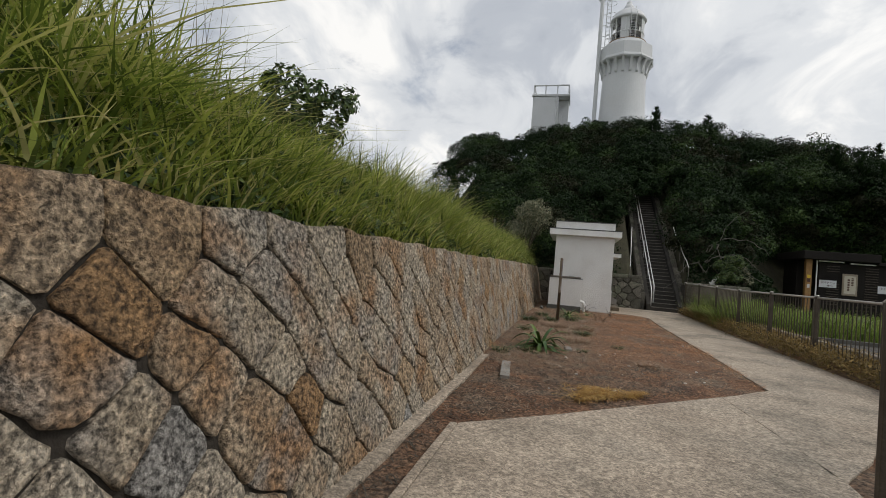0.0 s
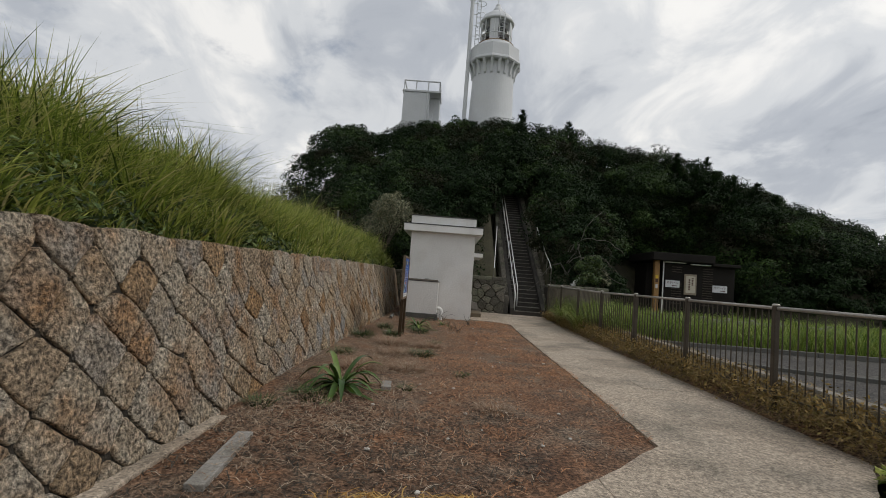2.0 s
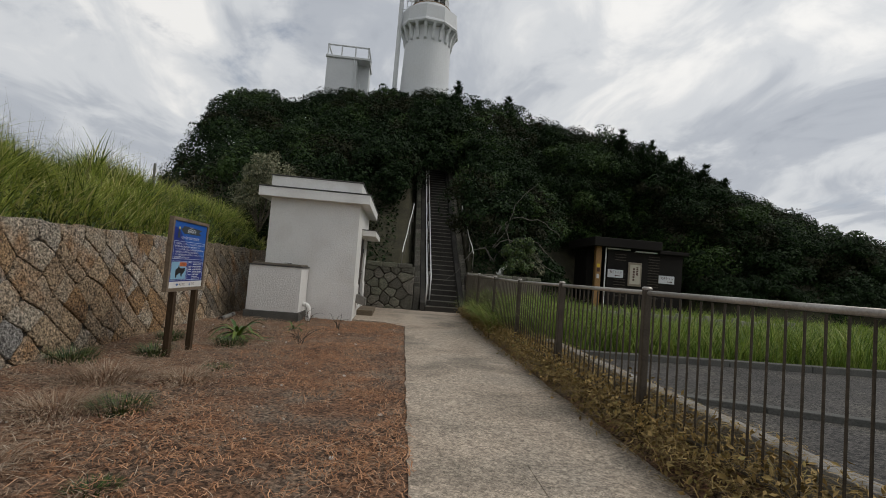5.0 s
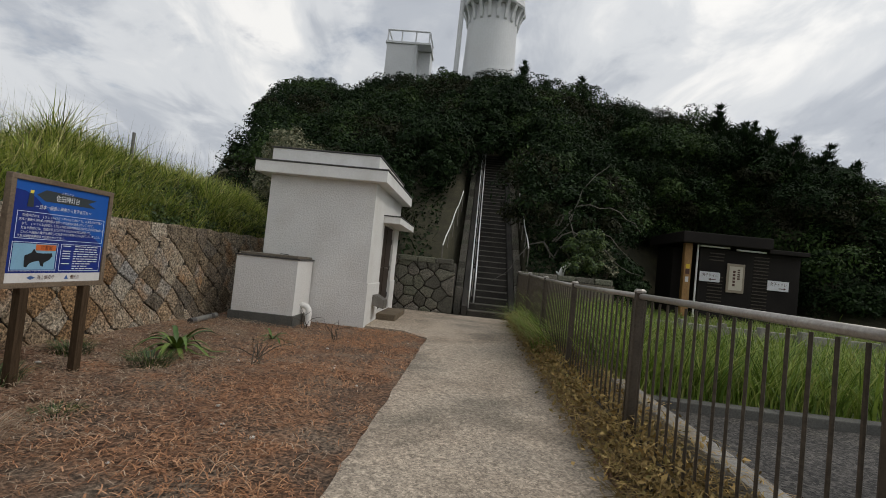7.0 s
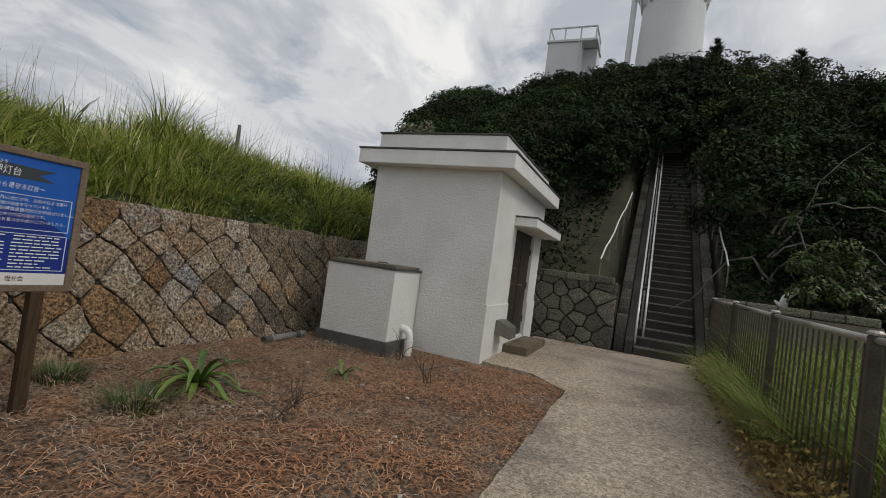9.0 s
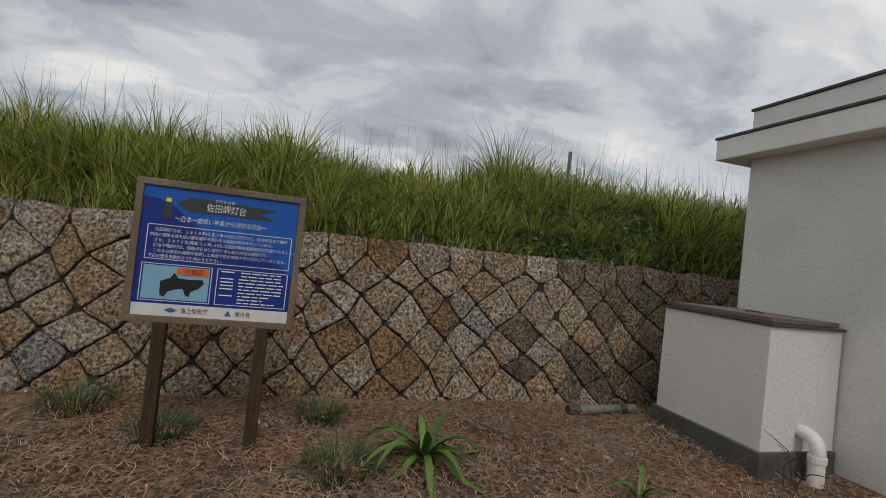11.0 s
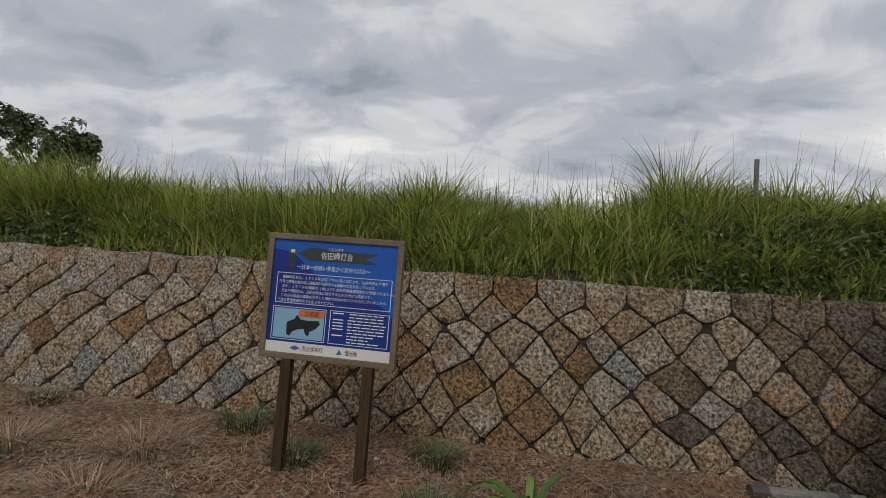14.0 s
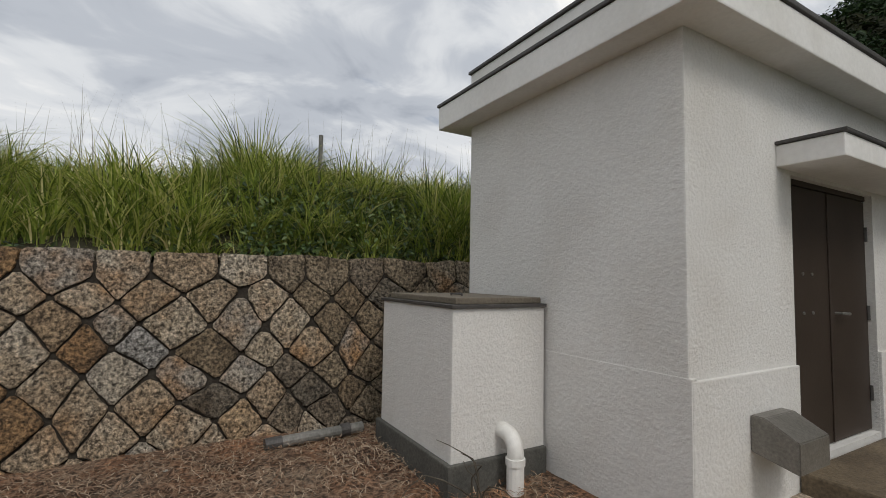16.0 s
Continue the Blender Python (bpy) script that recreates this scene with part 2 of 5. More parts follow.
GRASS = [(0.04, 0.065, 0.013), (0.14, 0.20, 0.034), (0.29, 0.36, 0.065), (0.47, 0.50, 0.12), (0.64, 0.57, 0.29)]
grass_mat = mat("grass_blade", GRASS, 0.7, 6, 0.6, 0, vary="island", contrast=0.25, thin=0.25, own=0.85, spread=(0.05, 0.93))
lawn_mat = mat("lush_grass_blade", [(0.057, 0.107, 0.013), (0.131, 0.205, 0.025), (0.221, 0.295, 0.049), (0.344, 0.344, 0.107)], 0.7, 6, 0.6, 0, vary="island", contrast=0.25, thin=0.25, own=0.85, spread=(0.05, 1.0))
seed_mat = mat("seed_stalk", [(0.10, 0.085, 0.04), (0.17, 0.15, 0.07)], 2, 20, 0.8, 0, vary="island")
low_leaf = mat("ground_leaf", [(0.02, 0.04, 0.012), (0.05, 0.09, 0.02), (0.10, 0.14, 0.035)], 1, 9, 0.55, 0, vary="island")
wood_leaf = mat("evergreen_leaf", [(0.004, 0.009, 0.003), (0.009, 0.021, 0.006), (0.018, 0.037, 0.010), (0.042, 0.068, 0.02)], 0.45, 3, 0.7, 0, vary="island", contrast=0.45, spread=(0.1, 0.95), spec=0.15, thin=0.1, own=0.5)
light_leaf = mat("fresh_evergreen_leaf", [(0.008, 0.018, 0.005), (0.022, 0.045, 0.010), (0.043, 0.078, 0.016), (0.08, 0.115, 0.03)], 0.45, 3, 0.65, 0, vary="island", contrast=0.45, spread=(0.1, 0.95), spec=0.2, thin=0.1, own=0.5)
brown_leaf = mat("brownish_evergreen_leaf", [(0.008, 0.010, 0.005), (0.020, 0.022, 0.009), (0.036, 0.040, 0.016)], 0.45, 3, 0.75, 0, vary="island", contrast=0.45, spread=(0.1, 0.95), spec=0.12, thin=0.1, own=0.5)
olive_leaf = mat("silver_leaf", [(0.075, 0.085, 0.041), (0.150, 0.156, 0.081), (0.250, 0.237, 0.150)], 1, 9, 0.6, 0, vary="island")
pale_wood = mat("bare_branch", [(0.11, 0.10, 0.085), (0.20, 0.185, 0.16)], 4, 40, 0.9, 0.4)
bark = mat("bark", [(0.05, 0.042, 0.032), (0.10, 0.085, 0.065)], 6, 40, 0.95, 0.8, stretch=(1, 1, 0.3))
straw_mat = mat("straw", [(0.15, 0.085, 0.05), (0.24, 0.14, 0.085), (0.36, 0.27, 0.185), (0.54, 0.45, 0.34)], 0.9, 10, 0.9, 0, vary="island", spread=(0.1, 0.95))
red_straw = mat("reddish_needle", [(0.207, 0.092, 0.046), (0.391, 0.190, 0.092), (0.552, 0.333, 0.190)], 0.9, 10, 0.9, 0, vary="island", spread=(0.1, 0.95))
orange_straw = mat("orange_dry_weed", [(0.26, 0.13, 0.03), (0.40, 0.22, 0.05), (0.46, 0.30, 0.10)], 1, 10, 0.9, 0, vary="island")
vine_mat = mat("dry_vine", [(0.107, 0.070, 0.023), (0.213, 0.148, 0.049), (0.344, 0.230, 0.082), (0.115, 0.123, 0.033)], 1, 10, 0.85, 0, vary="island", spread=(0.1, 0.95))
strap_mat = mat("fleshy_leaf", [(0.03, 0.068, 0.01), (0.07, 0.13, 0.02), (0.17, 0.23, 0.045)], 4, 20, 0.4, 0.05, vary="object", contrast=0.15, spread=(0.1, 1.0))
black_wall = mat("dark_brown_cladding", [(0.012, 0.010, 0.009), (0.02, 0.017, 0.015)], 1, 30, 0.75, 0.15, spec=0.15)
ochre_wood = mat("ochre_post", [(0.28, 0.15, 0.05), (0.36, 0.20, 0.075)], 4, 40, 0.6, 0.1, stretch=(1, 1, 0.2))
pale_pebble = mat("pale_chip", [(0.45, 0.42, 0.37), (0.62, 0.59, 0.54)], 8, 60, 0.8, 0.3, vary="object")
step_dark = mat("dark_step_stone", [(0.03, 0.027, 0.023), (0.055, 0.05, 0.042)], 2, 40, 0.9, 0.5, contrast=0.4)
# Paler strip along the front edge of each near-black step.
nosing_mat = mat("pale_nosing", [(0.12, 0.11, 0.095), (0.2, 0.185, 0.16)], 3, 40, 0.85, 0.4)
rust = mat("rusty_ring", [(0.25, 0.12, 0.04), (0.42, 0.34, 0.25)], 3, 20, 0.8, 0.2)
glass = bpy.data.materials.new("lantern_glass")
glass.use_nodes = True
_g = glass.node_tree.nodes["Principled BSDF"]
_g.inputs["Transmission Weight"].default_value, _g.inputs["Roughness"].default_value, _g.inputs["IOR"].default_value = 1.0, 0.03, 1.45


# ---- building helpers ----
def thing(name, loc, label, category, group="", kind=""):
    ob = new(name)
    ob.empty_display_size = 0.2
    ob.location = loc
    return tagged(ob, label, category, group, kind)


def link(name, me, material, parent=None, label=""):
    me.materials.append(material)
    ob = new(name, me)
    if parent is not None:
        ob.parent = parent
        ob.matrix_parent_inverse = Matrix.Translation(-parent.location)
    return tagged(ob, label)


def part(name, bm, material, parent=None, label="", smooth=False):
    me = bpy.data.meshes.new(name)
    bm.normal_update()
    bm.to_mesh(me)
    bm.free()
    if smooth:
        me.polygons.foreach_set("use_smooth", [True] * len(me.polygons))
    return link(name, me, material, parent, label)


def box(lo, hi, bevel=0.0, bm=None, m=None):
    """A box from corner to corner, its edges rounded off by bevel, added to bm."""
    tmp = bmesh.new()
    bmesh.ops.create_cube(tmp, size=1)
    for v in tmp.verts:
        v.co = Vector([lo[i] + (hi[i] - lo[i]) * (v.co[i] + 0.5) for i in range(3)])
    if bevel:
        bmesh.ops.bevel(tmp, geom=tmp.edges[:], offset=bevel, segments=2, affect="EDGES", profile=0.6)
    if m is not None:
        tmp.transform(m)
    if bm is None:
        return tmp
    me = bpy.data.meshes.new("tmp")
    tmp.to_mesh(me)
    bm.from_mesh(me)
    tmp.free()
    bpy.data.meshes.remove(me)
    return bm


def tube(points, radii, sides=8, bm=None, cap=True):
    """A round bar along a polyline."""
    bm = bm or bmesh.new()
    pts = [Vector(p) for p in points]
    if isinstance(radii, (int, float)):
        radii = [radii] * len(pts)
    rings = []
    for i, p in enumerate(pts):
        d = (pts[min(i + 1, len(pts) - 1)] - pts[max(i - 1, 0)]).normalized()
        a = d.orthogonal().normalized() if i == 0 else (a - d * a.dot(d)).normalized()
        b = d.cross(a)
        rings.append([bm.verts.new(p + (a * math.cos(t) + b * math.sin(t)) * radii[i]) for t in [2 * math.pi * k / sides for k in range(sides)]])
    for r0, r1 in zip(rings, rings[1:]):
        for k in range(sides):
            bm.faces.new((r0[k], r0[(k + 1) % sides], r1[(k + 1) % sides], r1[k]))
    if cap:
        bm.faces.new(rings[0][::-1])
        bm.faces.new(rings[-1])
    return bm


def lathe(profile, centre, sides=48, bm=None, turn=0.0):
    """A turned solid from (radius, height) pairs round an upright axis."""
    bm = bm or bmesh.new()
    rings = []
    for r, z in profile:
        rings.append([bm.verts.new((centre[0] + r * math.cos(turn + 2 * math.pi * k / sides), centre[1] + r * math.sin(turn + 2 * math.pi * k / sides), z)) for k in range(sides)])
    for r0, r1 in zip(rings, rings[1:]):
        for k in range(sides):
            bm.faces.new((r0[k], r0[(k + 1) % sides], r1[(k + 1) % sides], r1[k]))
    bm.faces.new(rings[0][::-1])
    bm.faces.new(rings[-1])
    return bm


def prism(poly, z0, z1, bm=None):
    """A slab over a polygon of the plan (counter-clockwise)."""
    bm = bm or bmesh.new()
    lo, hi = [bm.verts.new((x, y, z0)) for x, y in poly], [bm.verts.new((x, y, z1 if not callable(z1) else z1(x, y))) for x, y in poly]
    bm.faces.new(lo[::-1])
    bm.faces.new(hi)
    n = len(poly)
    for i in range(n):
        bm.faces.new((lo[i], lo[(i + 1) % n], hi[(i + 1) % n], hi[i]))
    return bm


def sheet(name, xs, ys, height, material, kind_label, category, thick=0.0):
    """A ground sheet over a grid."""
    X, Y = np.meshgrid(xs, ys, indexing="ij")
    V = [(x, y, height(x, y)) for x, y in zip(X.ravel(), Y.ravel())]
    n = len(ys)
    F = [(i * n + j, (i + 1) * n + j, (i + 1) * n + j + 1, i * n + j + 1) for i in range(len(xs) - 1) for j in range(n - 1)]
    me = bpy.data.meshes.new(name)
    me.from_pydata(V, [], F)
    me.polygons.foreach_set("use_smooth", [True] * len(F))
    return tagged(link(name, me, material), kind_label, category, kind="structure")


def stuff_mesh(name, V, F, material, label, category):
    me = bpy.data.meshes.new(name)
    me.from_pydata(V, [], F)
    return tagged(link(name, me, material), label, category, kind="stuff")


rng = np.random.default_rng(4)


def blades(P, H, W, lean, segs=3, droop=0.25, heading=None):
    """Vertices and faces of tapering bent blades at points P, of heights H, widths W; lean: how far the tip bends out, in heights."""
    n = len(P)
    a = rng.uniform(0, 2 * np.pi, n) if heading is None else heading
    d = np.stack([np.cos(a), np.sin(a), np.zeros(n)], 1)
    side = np.stack([-np.sin(a), np.cos(a), np.zeros(n)], 1)
    V = np.zeros((n, 2 * segs + 1, 3))
    for k in range(segs + 1):
        s = k / segs
        c = P + d * (lean * H * s ** 1.8)[:, None]
        c[:, 2] += H * (s - droop * lean * s * s)
        if k == segs:
            V[:, 2 * segs] = c
        else:
            w = W * (1 - 0.75 * s) / 2
            V[:, 2 * k], V[:, 2 * k + 1] = c - side * w[:, None], c + side * w[:, None]
    base = (np.arange(n) * (2 * segs + 1))[:, None]
    F = []
    for k in range(segs - 1):
        F += (base + np.array([2 * k, 2 * k + 1, 2 * k + 3, 2 * k + 2])).tolist()
    F += (base + np.array([2 * segs - 2, 2 * segs - 1, 2 * segs])).tolist()
    return V.reshape(-1, 3), F


def leaves(P, size, normal=None, flat_=0.5):
    """Small pointed leaves at points P, facing roughly along normal."""
    n = len(P)
    a = rng.normal(size=(n, 3))
    if normal is not None:
        a = a * flat_ + normal
    a /= np.linalg.norm(a, axis=1)[:, None]
    b = np.cross(a, rng.normal(size=(n, 3)))
    b /= np.linalg.norm(b, axis=1)[:, None]
    c = np.cross(a, b)
    s = size[:, None]
    V = np.stack([P - b * s, P - c * s * 0.45 + a * s * 0.12, P + b * s, P + c * s * 0.45 + a * s * 0.12], 1)
    F = (np.arange(n) * 4)[:, None] + np.arange(4)
    return V.reshape(-1, 3), F.tolist()


def join(*meshes):
    """Puts several (V, F) together."""
    Vs, Fs, k = [], [], 0
    for V, F in meshes:
        Vs.append(np.asarray(V))
        Fs += [[i + k for i in f] for f in F]
        k += len(V)
    return np.concatenate(Vs), Fs


def smooth01(t):
    t = min(1.0, max(0.0, t))
    return t * t * (3 - 2 * t)


def lerp(x, table):
    return float(np.interp(x, [p for p, _ in table], [q for _, q in table]))


# ---- ground ----
WALL_FOOT, BATTER = -1.22, 0.2           # the retaining wall's face at z 0, and its lean


def ground_z(y):
    return 0.05 + 0.09 * smooth01((y - 15.5) / 6.0)


def wall_top(y):
    return 1.585 + 0.09 * smooth01((y - 6) / 12)


def bed_z(x, y):
    z = ground_z(y) - 0.012 + 0.07 * smooth01((0.3 - x) / 1.5) * smooth01((y - 5) / 5) * (1 - 0.7 * smooth01((y - 16.5) / 1.2))
    return z + 0.018 * noise.noise((x * 1.3, y * 1.3, 0)) + 0.010 * noise.noise((x * 5, y * 5, 3))


def bank_z(x, y):
    z = lerp(-x, [(1.3, 1.50), (1.72, 1.55), (1.95, 1.64), (2.7, 2.0), (3.6, 2.22), (6, 2.25), (14, 1.6), (40, 0.4), (90, -1.0)])
    z += 0.28 * smooth01((y - 14.5) / 4) * smooth01((-x - 1.6) / 1.2) + 0.12 * smooth01((3.5 - y) / 3) * smooth01((-x - 1.6) / 1.0)
    z += 0.07 * noise.noise((x * 0.7, y * 0.7, 2)) * smooth01((-x - 1.6) / 1)
    return z + (wall_top(y) - 1.585)


far = [-900, -300, -120, -60, -30]
sheet("ground", far + [-20, -10, 0, 10, 20, 30, 60, 120, 300, 900], far + [-20, -10, 0, 10, 20, 30, 45, 60, 120, 300, 900], lambda x, y: -0.12, turf, "dull green and brown open ground around the path", "ground")
sheet("planting_bed_soil", np.arange(-1.5, 2.86, 0.1), np.arange(-8, 22.6, 0.1), bed_z, soil, "dry reddish-brown soil strewn with dead straw", "soil")
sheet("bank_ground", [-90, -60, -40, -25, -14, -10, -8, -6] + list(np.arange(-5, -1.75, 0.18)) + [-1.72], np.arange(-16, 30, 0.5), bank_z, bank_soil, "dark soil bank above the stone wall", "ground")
sheet("verge_soil", np.arange(4.4, 5.06, 0.08), np.arange(3, 22.5, 0.25), lambda x, y: ground_z(y) - 0.02 + 0.2 * smooth01((x - 4.55) / 0.5) + 0.02 * noise.noise((x * 4, y * 3, 1)), soil, "brown verge under dry creeping weeds beside the path", "soil")

# concrete path in poured slabs, with its narrow joints
PATH = [[(-0.83, -8), (2.0, -8), (1.75, 0.4), (-0.83, 0.4)],
        [(-0.83, 0.404), (1.75, 0.404), (2.05, 4.15), (1.9, 6.55), (1.84, 6.5), (-0.1, 4.62), (-0.83, 3.97)],
        [(2.054, 4.15), (3.35, 5.92), (4.6, 7.35), (4.62, 8.55), (2.74, 8.55), (2.72, 7.4), (1.91, 6.56)],
        [(2.74, 8.554), (4.62, 8.554), (4.62, 12.9), (2.77, 12.9)],
        [(2.77, 12.904), (4.62, 12.904), (4.66, 16.9), (2.8, 16.9)],
        [(2.8, 16.904), (4.66, 16.904), (4.7, 20.4), (1.50, 20.4), (1.50, 18.8), (2.3, 18.72), (2.83, 18.2)],
        [(1.50, 20.404), (4.7, 20.404), (4.75, 22.5), (1.50, 22.5)]]
pavement = thing("pavement", (2, 7, 0.05), "worn pale concrete footpath with hairline joints", "path", kind="structure")



def ragged(poly):
    """Breaks the long free edges into short uneven lengths."""
    r, out = random.Random(3), []
    for (x0, y0), (x1, y1) in zip(poly, poly[1:] + poly[:1]):
        out.append((x0, y0))
        L = math.hypot(x1 - x0, y1 - y0)
        if abs(y1 - y0) > 0.3 * L and L > 0.5:
            n = int(L / 0.16)
            for k in range(1, n):
                w = 0.022 * noise.noise((x0 + k * 0.7, y0 * 3, 5)) + r.uniform(-0.012, 0.012)
                out.append((x0 + (x1 - x0) * k / n + (y1 - y0) / L * w, y0 + (y1 - y0) * k / n - (x1 - x0) / L * w))
    return out


for poly in PATH:
    if poly[0][0] > 2 or poly[0] == (1.50, 20.404):
        poly = ragged(poly)
    bm = prism(poly, -0.1, lambda x, y: ground_z(y) + 0.01)
    bmesh.ops.bevel(bm, geom=[e for e in bm.edges if all(v.co.z > 0 for v in e.verts)], offset=0.003, segments=1, affect="EDGES")
    part("slab", bm, concrete, pavement)
# low concrete footing along the wall's base, and the edging of the path
tagged(part("footing", box((-1.25, -8, -0.05), (-1.12, 7.2, 0.078), 0.012), concrete), "thin concrete footing along the stone wall", "footing", kind="structure")
tagged(part("path_edging", box((-0.90, -8, -0.05), (-0.835, 3.95, 0.066), 0.01), concrete), "narrow concrete edging beside the footpath", "kerb", kind="structure")

# road behind the fence with its kerbs
tagged(part("road", prism([(5.2, -12), (70, -12), (70, 14.4), (5.2, 14.5)], -0.1, lambda x, y: 0.24 - 0.004 * (x - 5)), asphalt), "grey weathered asphalt road behind the fence", "road", kind="structure")
kerb = thing("kerb", (5.1, 10, 0), "pale concrete kerb wall between fence and road", "kerb", kind="structure")
for k in range(10):
    part("kerb_stone", box((5.03, 4.6 + k, -0.1), (5.2, 5.592 + k, 0.475), 0.012), concrete_grey, kerb)
far_kerb = thing("kerb_far", (10, 14.6, 0), "dark low kerb at the edge of the grass", "kerb", kind="structure")
for k in range(20):
    part("kerb_stone", box((5.2 + k * 1.5, 14.5, -0.1), (6.692 + k * 1.5, 14.68, 0.33), 0.012), plinth_grey, far_kerb)
gutter = thing("road_gutter", (7.5, 11, 0.2), "dark sunken gutter edge across the asphalt", "gutter", kind="structure")
for k in range(7):
    m_ = Matrix.Translation((5.35 + k * 1.12, 12.1 - k * 0.42, 0.2)) @ Matrix.Rotation(radians(-20.5), 4, "Z")
    part("kerb_stone", box((0, -0.07, -0.1), (1.18, 0.07, 0.10), 0.012, m=m_), plinth_grey, gutter)
sheet("lawn_ground", np.arange(4.95, 46, 1.0), np.concatenate([[14.66], np.arange(15, 34, 1.0)]), lambda x, y: 0.26 + 0.02 * (y - 14.7) + 0.05 * noise.noise((x * 0.4, y * 0.4, 5)), turf, "green turf between road and toilet block", "lawn")


# ---- hill ----
RIDGE = [(-40, 0.5), (-20, -2.0), (-16, 1.0), (-13.8, 6.2), (-12, 10.5), (-10.4, 12.6), (-9, 13.2), (-6, 12.8), (-1, 14.1), (6, 14.6), (9.4, 14.2), (11.5, 13.5), (15.4, 13.0), (17.4, 12.9), (19.3, 12.2), (21.5, 11.5), (24, 10.6), (26.2, 9.6), (31, 8.2), (34.6, 7.2), (38, 6.2), (50, 4), (90, 2)]


def foot_y(x):
    return lerp(x, [(-30, 24), (4, 23.0), (7.3, 23.2), (9.0, 25.5), (10.5, 30.2), (16.3, 30.2), (17.5, 27), (40, 26), (90, 26)])


def ridge_y(x):
    return lerp(x, [(-30, 41), (90, 41)])


def hill_z(x, y):
    f, r, top = foot_y(x), ridge_y(x), lerp(x, RIDGE) - 1.85
    s = (y - f) / (r - f)
    if s < 0:
        return 0.2 + s * 3
    base = 1.45 if x < 7.5 else 0.6
    if s < 1:
        return base + (top - base) * s
    return top + (1.0 if -8 < x < 10 else -1.5) * smooth01((s - 1) / 0.8)


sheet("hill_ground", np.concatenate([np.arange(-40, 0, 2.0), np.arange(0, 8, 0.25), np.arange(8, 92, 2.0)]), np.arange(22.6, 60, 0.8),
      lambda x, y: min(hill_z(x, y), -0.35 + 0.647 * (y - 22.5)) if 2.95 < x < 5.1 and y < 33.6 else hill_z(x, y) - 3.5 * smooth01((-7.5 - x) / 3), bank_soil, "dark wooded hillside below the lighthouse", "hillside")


def crown(c, r, n, size, out, squash=0.8):
    """Leaves over a lumpy crown round c, in boughs of their own."""
    m = 11
    B = rng.normal(size=(m, 3))
    B[:, 2] = np.abs(B[:, 2]) * 0.9 - 0.15
    B /= np.linalg.norm(B, axis=1)[:, None]
    k = rng.integers(0, m, n)
    d = rng.normal(size=(n, 3)) + B[k] * 0.5 + np.array([0, 0, 0.35])
    d /= np.linalg.norm(d, axis=1)[:, None]
    wide = rng.uniform(0.26, 0.46, m)[k] * r
    P = np.asarray(c) + (B[k] * r * 0.66 + d * (wide * rng.uniform(0.75, 1.08, n))[:, None]) * np.array([1, 1, squash])
    out.append(leaves(P, size * rng.uniform(0.5, 1.5, n), d + np.array([0, 0, 0.3]), 0.4))


wood, fresh, dull = [], [], []


def grove():
    """Which of the three leaf colours a crown takes."""
    return rng.choice(3, p=[0.62, 0.21, 0.17])


k = 0
while k < 760:
    x = rng.uniform(-15, 46)
    f, r = foot_y(x), ridge_y(x)
    y = f + 0.6 + (r - f + 2.5) * rng.random() ** 1.15
    if 2.6 < x < 5.2 and y < 31.5 or (0.6 < x < 3 and y < 27.5) or (10.3 < x < 16.6 and y < 31.3):
        continue
    near = y < f + 3.0
    rr = rng.uniform(0.8, 1.5) if near else rng.uniform(1.0, 2.1)
    if x > 30 and rng.random() < 0.4:
        continue
    bearing = (x - rr * 0.6 - 3.5) / (y - 9.6)      # the hill's western flank seen along the path
    if bearing < -0.58:
        continue
    h = hill_z(x, y) + 2.3 * smooth01((y - f) / 1.8) - rr * 0.75 + rng.uniform(-0.5, 0.35)
    if x < 0:
        h = min(h, 1.45 + (y - 9.6) * lerp(bearing, [(-0.6, 0.10), (-0.55, 0.21), (-0.5, 0.32), (-0.44, 0.395), (0, 0.42)]) - rr * 0.7)
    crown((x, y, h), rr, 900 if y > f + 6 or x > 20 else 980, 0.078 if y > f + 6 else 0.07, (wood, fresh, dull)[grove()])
    k += 1
TALL = [(8.0, 9.6), (9.8, 9.4), (11.2, 9.2), (12.5, 9.1), (13.9, 8.8), (15.2, 8.4), (16.8, 7.9), (18.9, 6.9), (21.5, 6.0), (23.8, 5.4), (27, 4.7), (40, 3.2)]
for i in range(150):      # tall trees standing close behind the toilet block and along the road
    x = 8.6 + 25 * (i / 150) ** 1.25 + rng.uniform(-0.5, 0.5)
    y = (31.2 if x < 16.8 else 29.2) + rng.uniform(0, 2.2) + max(0, 11.5 - x) * 1.6
    rr = rng.uniform(0.9, 1.6)
    z = lerp(x, TALL) - rr * 0.75 + rng.uniform(-0.6, 0.25)
    if i % 3:
        z -= rng.uniform(0.5, 0.75) * z * rng.random()
    crown((x, y, max(z, 1.0)), rr, 950, 0.072, (wood, fresh, dull)[grove()])
for _ in range(70):       # undergrowth closing the gaps along the foot of the slope
    x = rng.uniform(5.4, 26)
    if 10.4 < x < 16.4:
        continue
    f = foot_y(x)
    crown((x, f + rng.uniform(0.3, 1.4), hill_z(x, f + 0.5) + rng.uniform(0.2, 1.0)), rng.uniform(0.5, 0.9), 700, 0.07, wood)
for _ in range(26):       # branches reaching over the stairs
    y = rng.uniform(29.5, 34)
    crown((rng.uniform(2.9, 5.0), y, hill_z(4, y) + rng.uniform(1.0, 2.6)), rng.uniform(0.7, 1.2), 800, 0.085, wood)
